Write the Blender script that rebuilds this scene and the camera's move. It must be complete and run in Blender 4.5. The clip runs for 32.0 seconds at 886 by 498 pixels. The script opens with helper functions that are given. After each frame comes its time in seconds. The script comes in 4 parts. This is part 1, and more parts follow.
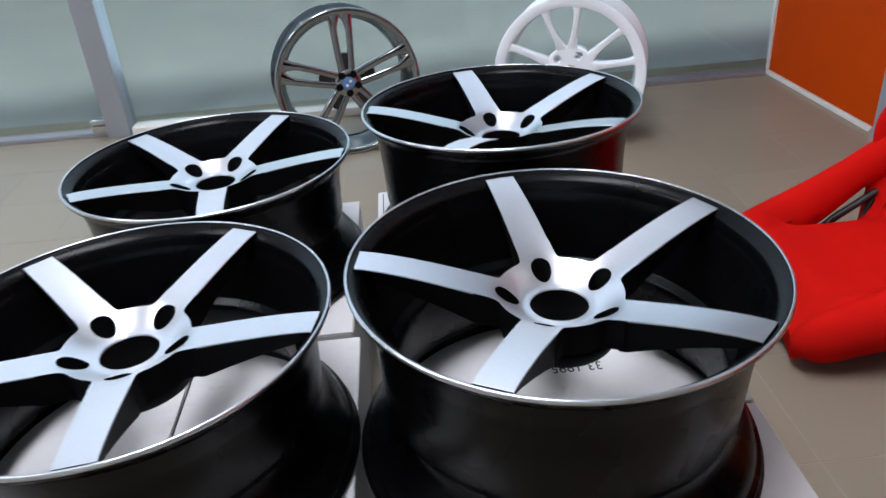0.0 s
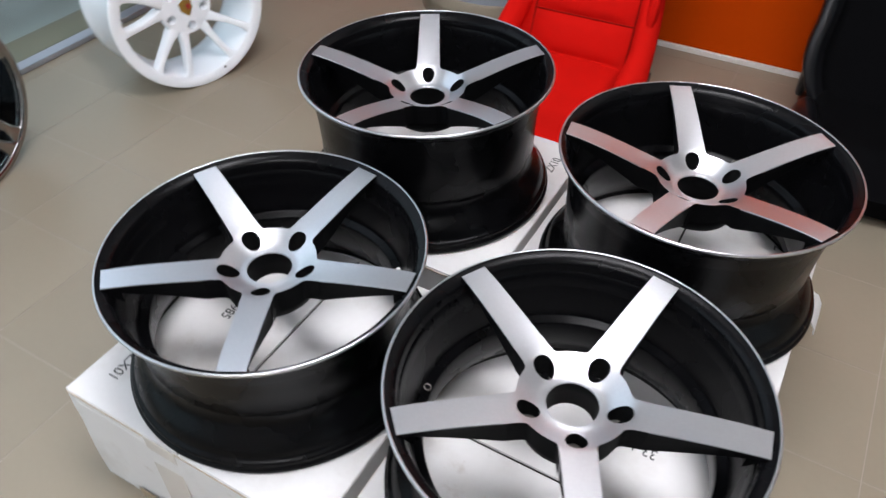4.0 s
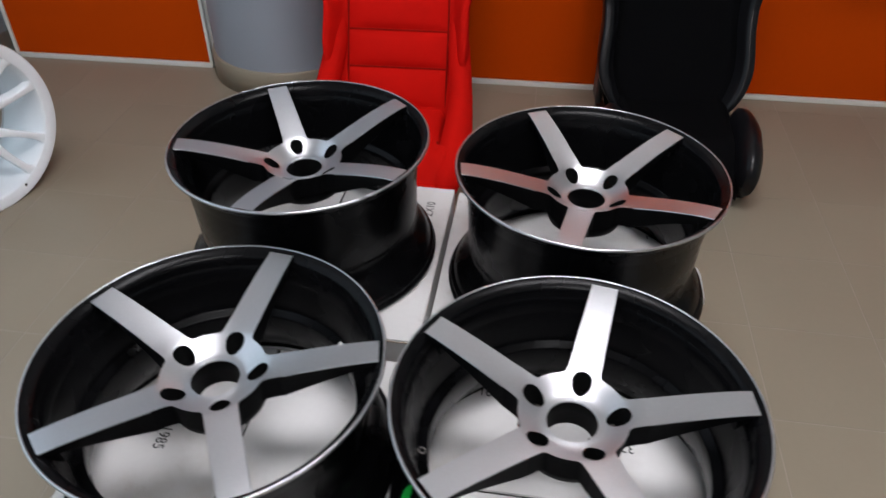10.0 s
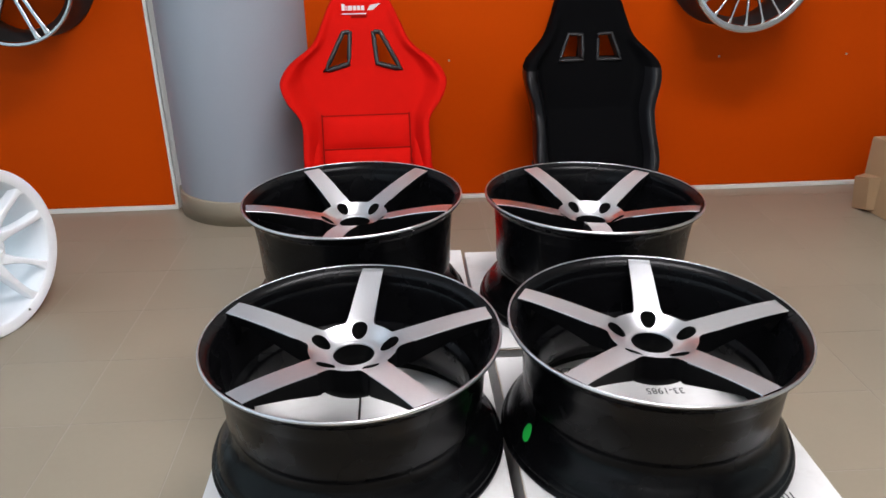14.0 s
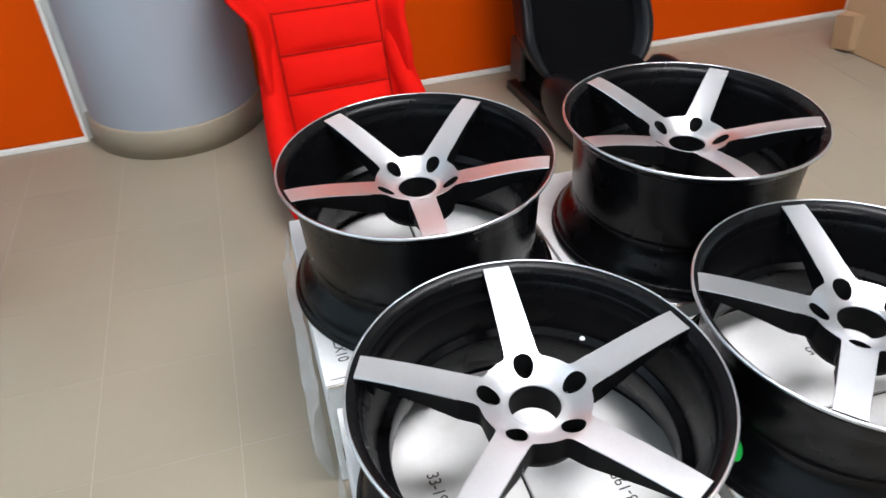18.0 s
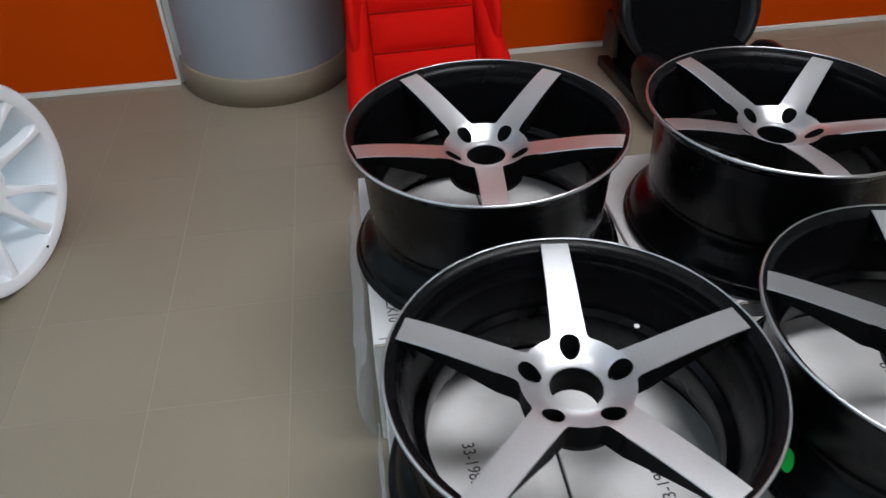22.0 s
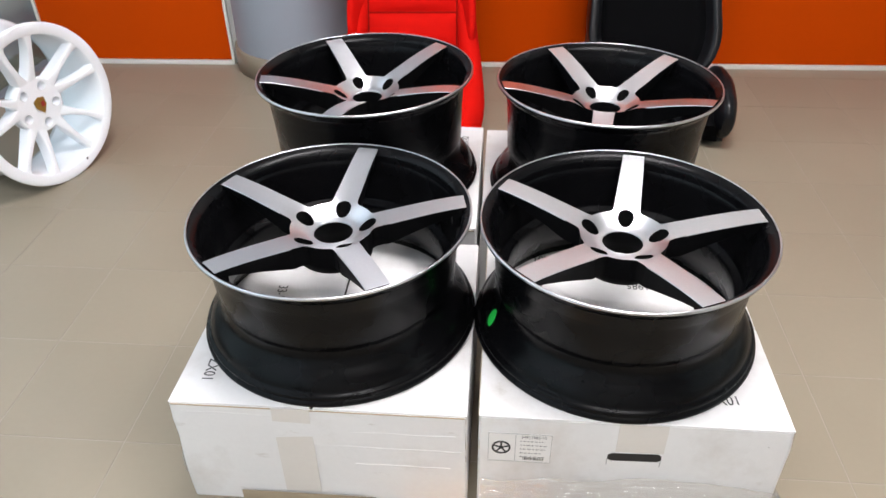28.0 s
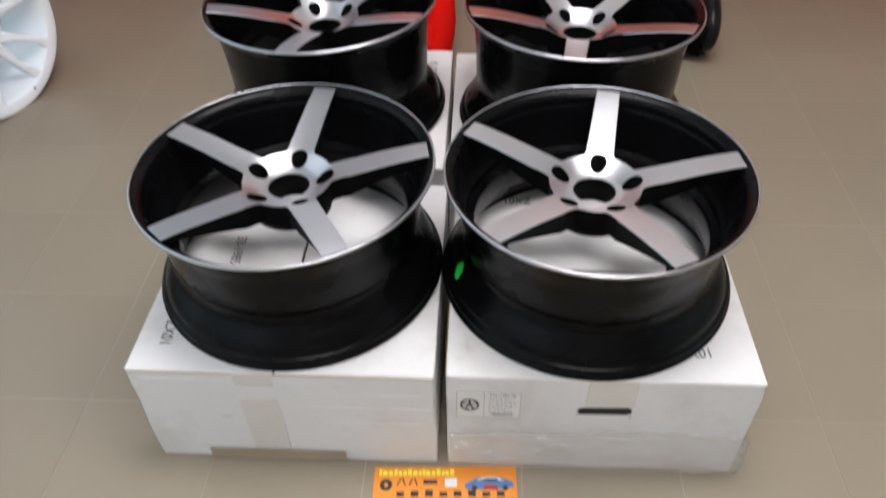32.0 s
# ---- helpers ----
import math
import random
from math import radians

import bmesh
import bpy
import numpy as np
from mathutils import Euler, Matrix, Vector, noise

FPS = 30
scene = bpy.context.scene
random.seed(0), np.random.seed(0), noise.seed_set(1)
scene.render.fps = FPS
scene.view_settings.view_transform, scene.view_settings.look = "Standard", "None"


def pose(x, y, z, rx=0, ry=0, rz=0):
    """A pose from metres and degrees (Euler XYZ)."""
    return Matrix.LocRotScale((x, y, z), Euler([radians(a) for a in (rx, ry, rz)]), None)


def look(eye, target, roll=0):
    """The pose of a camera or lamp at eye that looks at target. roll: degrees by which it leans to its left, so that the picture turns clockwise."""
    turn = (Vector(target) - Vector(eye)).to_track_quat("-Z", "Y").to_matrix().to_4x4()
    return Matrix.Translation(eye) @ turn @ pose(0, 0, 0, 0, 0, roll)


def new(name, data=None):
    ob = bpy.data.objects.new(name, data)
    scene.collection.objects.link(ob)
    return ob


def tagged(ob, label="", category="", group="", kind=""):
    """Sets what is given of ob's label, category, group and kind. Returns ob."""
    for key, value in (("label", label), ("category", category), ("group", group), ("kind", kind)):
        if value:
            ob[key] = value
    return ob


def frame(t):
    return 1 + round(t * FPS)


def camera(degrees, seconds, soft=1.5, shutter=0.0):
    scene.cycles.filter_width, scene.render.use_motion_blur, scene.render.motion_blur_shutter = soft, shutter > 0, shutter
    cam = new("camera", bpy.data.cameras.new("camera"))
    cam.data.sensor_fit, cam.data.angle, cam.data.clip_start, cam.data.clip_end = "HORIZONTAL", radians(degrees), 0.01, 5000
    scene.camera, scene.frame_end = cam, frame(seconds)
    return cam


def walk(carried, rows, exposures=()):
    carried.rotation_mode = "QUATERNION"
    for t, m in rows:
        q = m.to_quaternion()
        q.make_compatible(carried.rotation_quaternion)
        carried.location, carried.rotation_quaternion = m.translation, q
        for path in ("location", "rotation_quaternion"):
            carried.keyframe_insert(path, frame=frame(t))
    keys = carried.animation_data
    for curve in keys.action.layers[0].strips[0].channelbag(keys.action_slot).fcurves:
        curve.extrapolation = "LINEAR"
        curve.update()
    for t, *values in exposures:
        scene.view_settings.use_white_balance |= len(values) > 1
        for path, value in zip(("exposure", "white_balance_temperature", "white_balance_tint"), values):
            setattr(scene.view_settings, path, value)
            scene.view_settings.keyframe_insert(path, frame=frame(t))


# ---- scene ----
cam = camera(61.67, 32.0, soft=1.5, shutter=0.5)
PATH = [
    (0.0, 1.0400, 0.1002, 0.9796, 60.79, 4.04, 85.68),
    (0.5, 1.0945, 0.0224, 1.0974, 58.24, 0.55, 86.27),
    (1.0, 1.1382, -0.1353, 1.1872, 52.04, 2.67, 81.71),
    (1.5, 1.0859, -0.2735, 1.2365, 48.53, 1.30, 75.35),
    (2.0, 0.9667, -0.3771, 1.2420, 46.11, 2.75, 67.94),
    (2.5, 0.8390, -0.5013, 1.2740, 44.59, -0.27, 57.99),
    (3.0, 0.7272, -0.7262, 1.2731, 46.39, -0.69, 46.24),
    (3.5, 0.5683, -0.8279, 1.2839, 47.00, -0.94, 38.32),
    (5.5, 0.1204, -0.9620, 1.2836, 47.05, 2.51, 10.16),
    (6.0, 0.2072, -0.8923, 1.2780, 45.26, 2.29, 14.15),
    (6.5, 0.3268, -0.7299, 1.2129, 44.92, 1.81, 16.44),
    (7.0, 0.3351, -0.4885, 1.0714, 41.86, 1.61, 17.24),
    (7.5, 0.3574, -0.4339, 1.0516, 40.29, 2.91, 15.91),
    (8.0, 0.3665, -0.4250, 1.0592, 40.63, 3.22, 17.66),
    (8.5, 0.3735, -0.4531, 1.0835, 40.71, 3.49, 15.86),
    (9.0, 0.4291, -0.7117, 1.2467, 46.04, 1.95, 16.98),
    (9.5, 0.3519, -0.8281, 1.2708, 48.64, 1.69, 12.92),
    (10.0, 0.1789, -0.9583, 1.2874, 51.46, -0.26, 8.43),
    (10.5, 0.0071, -0.9746, 1.2719, 53.12, -0.32, 4.15),
    (11.0, -0.1208, -0.9867, 1.2776, 54.19, -0.44, -1.89),
    (11.5, -0.2228, -1.0490, 1.2910, 54.71, 0.73, -6.35),
    (12.0, -0.2875, -1.1166, 1.2978, 56.18, 1.15, -9.34),
    (12.5, -0.3016, -1.1872, 1.2956, 57.39, 0.40, -6.77),
    (13.0, -0.2339, -1.3005, 1.2853, 59.99, -2.72, -2.62),
    (13.5, -0.1850, -1.3652, 1.2201, 63.63, -1.49, -3.28),
    (14.0, -0.1690, -1.3839, 1.1423, 65.76, 0.46, -3.44),
    (14.5, -0.1475, -1.3699, 1.0780, 66.75, 0.46, -2.43),
    (16.5, -0.3053, -1.2468, 1.2515, 56.52, 2.93, -8.23),
    (17.0, -0.4325, -1.1484, 1.2492, 53.30, 2.38, -10.90),
    (17.5, -0.4865, -1.0206, 1.2551, 53.29, 1.37, -12.10),
    (18.0, -0.5507, -0.8892, 1.2375, 52.44, 1.88, -16.33),
    (18.5, -0.6473, -0.7624, 1.2120, 50.40, 2.53, -26.07),
    (19.0, -0.7721, -0.6569, 1.1878, 48.29, 3.34, -34.03),
    (19.5, -0.8153, -0.6124, 1.1907, 48.18, 2.96, -38.43),
    (20.0, -0.8457, -0.6063, 1.1961, 47.31, 2.83, -37.26),
    (20.5, -0.8397, -0.6548, 1.2129, 49.55, 3.68, -33.51),
    (21.0, -0.7467, -0.7415, 1.2416, 50.41, 2.96, -22.98),
    (21.5, -0.6171, -0.8313, 1.2452, 49.97, 1.49, -12.63),
    (22.0, -0.5156, -0.8860, 1.2202, 50.49, 1.14, -7.99),
    (22.5, -0.3925, -0.9667, 1.2423, 50.17, 0.30, -1.40),
    (23.0, -0.1910, -1.0251, 1.2465, 51.33, -1.12, 5.29),
    (23.5, -0.0552, -1.0682, 1.2457, 53.33, 1.86, 6.94),
    (24.0, -0.0321, -1.2073, 1.2518, 58.83, 2.50, 5.79),
    (24.5, 0.0093, -1.2899, 1.2222, 59.87, 2.27, 5.29),
    (26.5, 0.0843, -1.4358, 0.8538, 72.32, 0.12, 6.94),
    (27.0, 0.0747, -1.4431, 0.9410, 68.38, 1.08, 5.42),
    (27.5, 0.0593, -1.4341, 1.1009, 59.87, 1.13, 4.77),
    (28.0, 0.0379, -1.3901, 1.2115, 54.69, 0.65, 4.52),
    (28.5, 0.0506, -1.3442, 1.2373, 51.61, 0.76, 4.30),
    (29.0, 0.0713, -1.2980, 1.2791, 51.22, 2.08, 6.58),
    (29.5, 0.0579, -1.2517, 1.3019, 50.29, 2.94, 5.67),
    (30.0, 0.0589, -1.2377, 1.3028, 50.80, 1.65, 5.21),
    (30.5, 0.0582, -1.2383, 1.3096, 50.85, 1.31, 5.35),
    (31.0, 0.0626, -1.2494, 1.3130, 51.54, 2.15, 3.88),
    (31.5, 0.0656, -1.2608, 1.3052, 51.00, 1.83, 2.89),
    (32.0, 0.0682, -1.2753, 1.2444, 46.85, 1.00, 2.75),
]
EXPOSURE = [
    (0.0, -0.11, 5950, 10),
    (1.0, -0.01, 6150, 10),
    (3.5, 0.00, 6250, 10),
    (5.5, 0.00, 6350, 10),
    (6.0, -0.05, 6350, 10),
    (7.0, -0.87, 6350, 10),
    (8.0, -0.83, 6400, 10),
    (9.0, -0.33, 6350, 10),
    (10.0, -0.50, 6350, 10),
    (11.0, -0.48, 6350, 10),
    (12.0, -0.25, 6350, 10),
    (13.0, -0.13, 6400, 10),
    (14.5, 0.17, 6450, 10),
    (16.5, 0.47, 6500, 10),
    (17.0, 0.57, 6450, 10),
    (18.0, 0.52, 6300, 7),
    (19.0, 0.17, 6250, 7),
    (20.0, -0.24, 6200, 7),
    (21.0, -0.43, 6200, 7),
    (22.0, -0.48, 6200, 7),
    (23.0, -0.44, 6200, 8),
    (24.0, -0.34, 6250, 10),
    (24.5, -0.23, 6300, 10),
    (26.5, 0.27, 6450, 10),
    (27.0, 0.27, 6500, 10),
    (28.0, 0.37, 6500, 10),
    (29.0, 0.13, 6500, 10),
    (30.0, -0.02, 6500, 10),
    (32.0, -0.18, 6500, 10),
]
walk(cam, [(t, pose(x, y, z, rx, ry, rz)) for t, x, y, z, rx, ry, rz in PATH], EXPOSURE)

# ---------- light ----------
world = bpy.data.worlds.new("world")
scene.world = world
world.use_nodes = True
wn = world.node_tree
sky = wn.nodes.new("ShaderNodeTexSky")
sky.sky_type = "NISHITA"
sky.sun_disc = False
sky.sun_elevation = radians(38)
sky.sun_rotation = radians(100)
wn.links.new(sky.outputs[0], wn.nodes["Background"].inputs[0])
wn.nodes["Background"].inputs[1].default_value = 0.06

sun = new("sun", bpy.data.lights.new("sun", "SUN"))
sun.data.energy, sun.data.angle, sun.data.color = 3.0, radians(8), (1.0, 0.96, 0.9)
sun.matrix_world = look((0, 0, 0), (-0.3, 1.6, -1.6))


def area(name, eye, target, sx, sy, watts, color):
    lamp = new(name, bpy.data.lights.new(name, "AREA"))
    lamp.data.shape, lamp.data.size, lamp.data.size_y = "RECTANGLE", sx, sy
    lamp.data.energy, lamp.data.color = watts, color
    lamp.matrix_world = look(eye, target)
    return lamp


area("window_light_right", (4.9, -1.2, 1.55), (0, -1.2, 1.0), 4.6, 2.2, 6, (0.86, 0.89, 1.0))
area("window_light_left", (-1.93, -1.75, 1.4), (0, -1.75, 0.9), 5.5, 2.5, 56, (0.755, 0.865, 1.0))
for cx, cy, watts in ((0.40, -0.18, 56), (0.40, -2.3, 41)):
    area("ceiling_lamp_light", (cx, cy, 2.93), (cx, cy, 0), 1.56, 0.58, watts, (0.98, 0.95, 1.0))

# ---------- materials ----------


def material(name, color, rough=0.5, metal=0.0, vary=0.12, scale=8.0, grain=0.02, fine=140.0, bump=0.0,
             bump_scale=200.0, coat=0.0, per_object=0.0, spec=0.5, stretch=(1, 1, 1), in_world=False, detail=4.0):
    m = bpy.data.materials.new(name)
    m.use_nodes = True
    t = m.node_tree
    b = t.nodes["Principled BSDF"]
    b.inputs["Metallic"].default_value = metal
    b.inputs["Specular IOR Level"].default_value = spec
    b.inputs["Coat Weight"].default_value = coat
    tc = t.nodes.new("ShaderNodeTexCoord")
    mp = t.nodes.new("ShaderNodeMapping")
    mp.inputs["Scale"].default_value = stretch
    if in_world:
        t.links.new(t.nodes.new("ShaderNodeNewGeometry").outputs["Position"], mp.inputs[0])
    else:
        t.links.new(tc.outputs["Object"], mp.inputs[0])
    n1, n2 = t.nodes.new("ShaderNodeTexNoise"), t.nodes.new("ShaderNodeTexNoise")
    n1.inputs["Scale"].default_value, n2.inputs["Scale"].default_value = scale, fine
    n1.inputs["Detail"].default_value, n2.inputs["Detail"].default_value = detail, 3
    for n in (n1, n2):
        t.links.new(mp.outputs[0], n.inputs["Vector"])
    # brightness = 1 + vary*(n1-.5)*2 + grain*(n2-.5)*2 + per_object*(random-.5)
    def math_node(op, a, c):
        q = t.nodes.new("ShaderNodeMath")
        q.operation = op
        for i, v in enumerate((a, c)):
            if isinstance(v, (int, float)):
                q.inputs[i].default_value = v
            else:
                t.links.new(v, q.inputs[i])
        return q.outputs[0]
    total = math_node("ADD", math_node("MULTIPLY", math_node("SUBTRACT", n1.outputs["Fac"], 0.5), 2 * vary),
                      math_node("MULTIPLY", math_node("SUBTRACT", n2.outputs["Fac"], 0.5), 2 * grain))
    if per_object:
        info = t.nodes.new("ShaderNodeObjectInfo")
        total = math_node("ADD", total, math_node("MULTIPLY", math_node("SUBTRACT", info.outputs["Random"], 0.5), per_object))
    total = math_node("ADD", total, 1.0)
    mix = t.nodes.new("ShaderNodeVectorMath")
    mix.operation = "SCALE"
    mix.inputs[0].default_value = color
    t.links.new(total, mix.inputs["Scale"])
    t.links.new(mix.outputs[0], b.inputs["Base Color"])
    t.links.new(math_node("ADD", math_node("MULTIPLY", math_node("SUBTRACT", n1.outputs["Fac"], 0.5), 0.25 * rough), rough), b.inputs["Roughness"])
    if bump:
        n3 = t.nodes.new("ShaderNodeTexNoise")
        n3.inputs["Scale"].default_value = bump_scale
        t.links.new(mp.outputs[0], n3.inputs["Vector"])
        bp = t.nodes.new("ShaderNodeBump")
        bp.inputs["Strength"].default_value = bump
        bp.inputs["Distance"].default_value = 0.002
        t.links.new(n3.outputs["Fac"], bp.inputs["Height"])
        t.links.new(bp.outputs[0], b.inputs["Normal"])
    return m


M_MACHINED = material("machined_aluminium", (0.70, 0.705, 0.73), 0.37, 1.0, 0.03, 6, 0.05, 220)


def lathe_turned(m):
    """Turning marks round the wheel's axis: the gloss spreads along the radius."""
    t = m.node_tree
    b = t.nodes["Principled BSDF"]
    b.inputs["Anisotropic"].default_value = 0.62
    tc, mul, vt = (t.nodes.new(k) for k in ("ShaderNodeTexCoord", "ShaderNodeVectorMath", "ShaderNodeVectorTransform"))
    mul.operation = "MULTIPLY"
    mul.inputs[1].default_value = (1, 1, 0)
    vt.vector_type, vt.convert_from, vt.convert_to = "VECTOR", "OBJECT", "WORLD"
    t.links.new(tc.outputs["Object"], mul.inputs[0])
    t.links.new(mul.outputs[0], vt.inputs[0])
    t.links.new(vt.outputs[0], b.inputs["Tangent"])
    # fine rings
    ln, sn, bp = t.nodes.new("ShaderNodeVectorMath"), t.nodes.new("ShaderNodeTexNoise"), t.nodes.new("ShaderNodeBump")
    ln.operation = "LENGTH"
    sn.noise_dimensions = "1D"
    sn.inputs["Scale"].default_value = 900
    t.links.new(mul.outputs[0], ln.inputs[0])
    t.links.new(ln.outputs["Value"], sn.inputs["W"])
    bp.inputs["Strength"].default_value, bp.inputs["Distance"].default_value = 0.06, 0.001
    t.links.new(sn.outputs["Fac"], bp.inputs["Height"])
    t.links.new(bp.outputs[0], b.inputs["Normal"])


lathe_turned(M_MACHINED)
M_LIP = material("machined_lip", (0.60, 0.61, 0.63), 0.30, 1.0, 0.03, 6, 0.03, 220)
M_SATIN = material("satin_black_paint", (0.0025, 0.0025, 0.0029), 0.27, 0.0, 0.12, 9, 0.10, 300, 0.03, 500, spec=0.125)
# the same black paint with its gloss cut, so recessed flanks stay in shade
M_SHADED = material("matte_black_paint", (0.0030, 0.0030, 0.0034), 0.58, 0.0, 0.12, 9, 0.10, 300, 0.04, 500, spec=0.07)
M_POCKET = material("dark_pocket", (0.004, 0.004, 0.004), 0.8, 0.0, 0.1, spec=0.05)
M_STEEL = material("bare_steel_seat", (0.38, 0.36, 0.33), 0.42, 1.0, 0.1)
M_CARTON = material("white_carton", (0.72, 0.71, 0.70), 0.62, 0.0, 0.08, 3.5, 0.03, 90, 0.10, 45, spec=0.3)


def grubby(m, dirt, amount):
    """Handling marks: brownish smudges and short scuffs with edges of their own."""
    t = m.node_tree
    b = t.nodes["Principled BSDF"]
    clean = b.inputs["Base Color"].links[0].from_socket
    pos = t.nodes.new("ShaderNodeNewGeometry")
    last = clean
    for scale, lo, hi, stretch in ((5.0, 0.52, 0.72, (1, 1, 1)), (22.0, 0.63, 0.70, (0.5, 0.5, 1.6))):
        mp, n, rg, mx = (t.nodes.new(k) for k in ("ShaderNodeMapping", "ShaderNodeTexNoise", "ShaderNodeMapRange", "ShaderNodeMix"))
        mp.inputs["Scale"].default_value = stretch
        n.inputs["Scale"].default_value, n.inputs["Detail"].default_value, n.inputs["Roughness"].default_value = scale, 6, 0.62
        rg.inputs["From Min"].default_value, rg.inputs["From Max"].default_value, rg.inputs["To Max"].default_value = lo, hi, amount
        mx.data_type = "RGBA"
        t.links.new(pos.outputs["Position"], mp.inputs[0])
        t.links.new(mp.outputs[0], n.inputs["Vector"])
        t.links.new(n.outputs["Fac"], rg.inputs["Value"])
        t.links.new(rg.outputs[0], mx.inputs[0])
        one, two = [i for i in mx.inputs if i.type == "RGBA"]
        two.default_value = (*dirt, 1)
        t.links.new(last, one)
        last = [o for o in mx.outputs if o.type == "RGBA"][0]
    t.links.new(last, b.inputs["Base Color"])


grubby(M_CARTON, (0.42, 0.37, 0.31), 0.42)
M_CORE = material("carton_edge", (0.42, 0.33, 0.22), 0.8, 0.0, 0.15, 20)
M_TAN = material("tan_paper_tape", (0.36, 0.29, 0.20), 0.6, 0.0, 0.12, 14)
M_TAPE = material("packing_tape", (0.60, 0.52, 0.42), 0.25, 0.0, 0.06, 12)
M_INK = material("printed_ink", (0.03, 0.03, 0.03), 0.7, 0.0, 0.05)
M_FAINT = material("faded_print", (0.18, 0.18, 0.18), 0.7, 0.0, 0.1)
M_LABEL = material("paper_label", (0.74, 0.73, 0.71), 0.6, 0.0, 0.03)
M_HOLE = material("shadowed_opening", (0.02, 0.018, 0.016), 0.9, 0.0, 0.1)
M_TILE = material("floor_tile", (0.270, 0.229, 0.170), 0.325, 0.0, 0.13, 1.6, 0.03, 70, per_object=0.045, spec=0.30, in_world=True, detail=3.0)
M_GROUT = material("tile_joint", (0.335, 0.29, 0.235), 0.6, 0.0, 0.1, 10)
M_ORANGE = material("orange_wall_panel", (0.53, 0.057, 0.0006), 0.5, 0.0, 0.05, 2.0, 0.02, 60, 0.02, 30, spec=0.04)
M_TRIM = material("white_trim", (0.74, 0.72, 0.66), 0.5, 0.0, 0.06, 12)
M_COLUMN = material("grey_blue_plaster", (0.285, 0.31, 0.35), 0.55, 0.0, 0.05, 3.0, 0.02, 80, 0.05, 60)
M_WALL = material("white_plaster", (0.72, 0.72, 0.70), 0.7, 0.0, 0.04, 2.0)
M_CEIL = material("ceiling_paint", (0.80, 0.80, 0.79), 0.8, 0.0, 0.03, 2.0)
M_METAL = material("grey_anodised_frame", (0.42, 0.44, 0.48), 0.42, 0.7, 0.05, 10)
M_WHITE = material("white_gloss_paint", (0.895, 0.93, 0.965), 0.22, 0.0, 0.03, 6, coat=0.4)
M_CHROME = material("dark_chrome", (0.33, 0.32, 0.31), 0.10, 1.0, 0.06, 5)
M_GREYCHROME = material("grey_polished_alloy", (0.46, 0.46, 0.47), 0.22, 1.0, 0.06, 5)
M_GUN = material("dark_gunmetal", (0.085, 0.083, 0.085), 0.12, 1.0, 0.06, 5)
M_SILVER = material("bright_silver", (0.72, 0.72, 0.73), 0.20, 1.0, 0.04, 5)
M_RED = material("red_seat_cloth", (0.57, 0.0075, 0.0045), 0.85, 0.0, 0.06, 14, 0.10, 420, 0.25, 700, spec=0.03)
M_SEAM = material("dark_red_seam", (0.26, 0.008, 0.005), 0.95, 0.0, 0.1, spec=0.02)
M_BLACKCLOTH = material("black_seat_cloth", (0.0032, 0.0032, 0.0036), 0.9, 0.0, 0.1, 14, 0.15, 420, 0.25, 700, spec=0.03)
M_LEATHER = material("black_leatherette", (0.006, 0.006, 0.007), 0.30, 0.0, 0.1, 30, 0.05, 300, 0.10, 260, spec=0.24)
M_GREYPLASTIC = material("grey_plastic_frame", (0.022, 0.022, 0.023), 0.5, 0.0, 0.08)
M_PLASTIC = material("black_plastic", (0.015, 0.015, 0.015), 0.45, 0.0, 0.08)
M_GREEN = material("green_sticker", (0.02, 0.50, 0.07), 0.45, 0.0, 0.05)
M_BLUE = material("blue_enamel", (0.10, 0.20, 0.42), 0.2, 0.0, 0.03)
M_GOLD = material("gold_badge", (0.33, 0.20, 0.04), 0.38, 0.5, 0.35, 120)
M_BADGERED = material("badge_red", (0.35, 0.03, 0.02), 0.4, 0.0, 0.1)
M_FLYER = material("orange_flyer_paper", (0.75, 0.25, 0.02), 0.35, 0.0, 0.06, 30)
M_YELLOW = material("yellow_print", (0.85, 0.72, 0.05), 0.4, 0.0, 0.05)
M_KRAFT = material("brown_cardboard", (0.34, 0.22, 0.12), 0.8, 0.0, 0.1, 8)
M_ASPHALT = material("outdoor_paving", (0.46, 0.47, 0.46), 0.85, 0.0, 0.15, 2.0)
M_DARKWALL = material("dark_facade", (0.05, 0.06, 0.058), 0.6, 0.0, 0.2, 1.0)


def glass(name, color, clear):
    m = bpy.data.materials.new(name)
    m.use_nodes = True
    t = m.node_tree
    t.nodes.remove(t.nodes["Principled BSDF"])
    tr, gl, mx = (t.nodes.new(k) for k in ("ShaderNodeBsdfTransparent", "ShaderNodeBsdfGlossy", "ShaderNodeMixShader"))
    tr.inputs[0].default_value = (*color, 1)
    gl.inputs["Roughness"].default_value = 0.04
    lw, pw, ad = t.nodes.new("ShaderNodeLayerWeight"), t.nodes.new("ShaderNodeMath"), t.nodes.new("ShaderNodeMath")
    lw.inputs["Blend"].default_value = 0.5
    pw.operation, ad.operation = "POWER", "MULTIPLY_ADD"
    pw.inputs[1].default_value = clear
    ad.inputs[1].default_value, ad.inputs[2].default_value = 0.85, 0.04
    t.links.new(lw.outputs["Facing"], pw.inputs[0])
    t.links.new(pw.outputs[0], ad.inputs[0])
    t.links.new(ad.outputs[0], mx.inputs[0])
    t.links.new(tr.outputs[0], mx.inputs[1])
    t.links.new(gl.outputs[0], mx.inputs[2])
    t.links.new(mx.outputs[0], t.nodes["Material Output"].inputs[0])
    return m


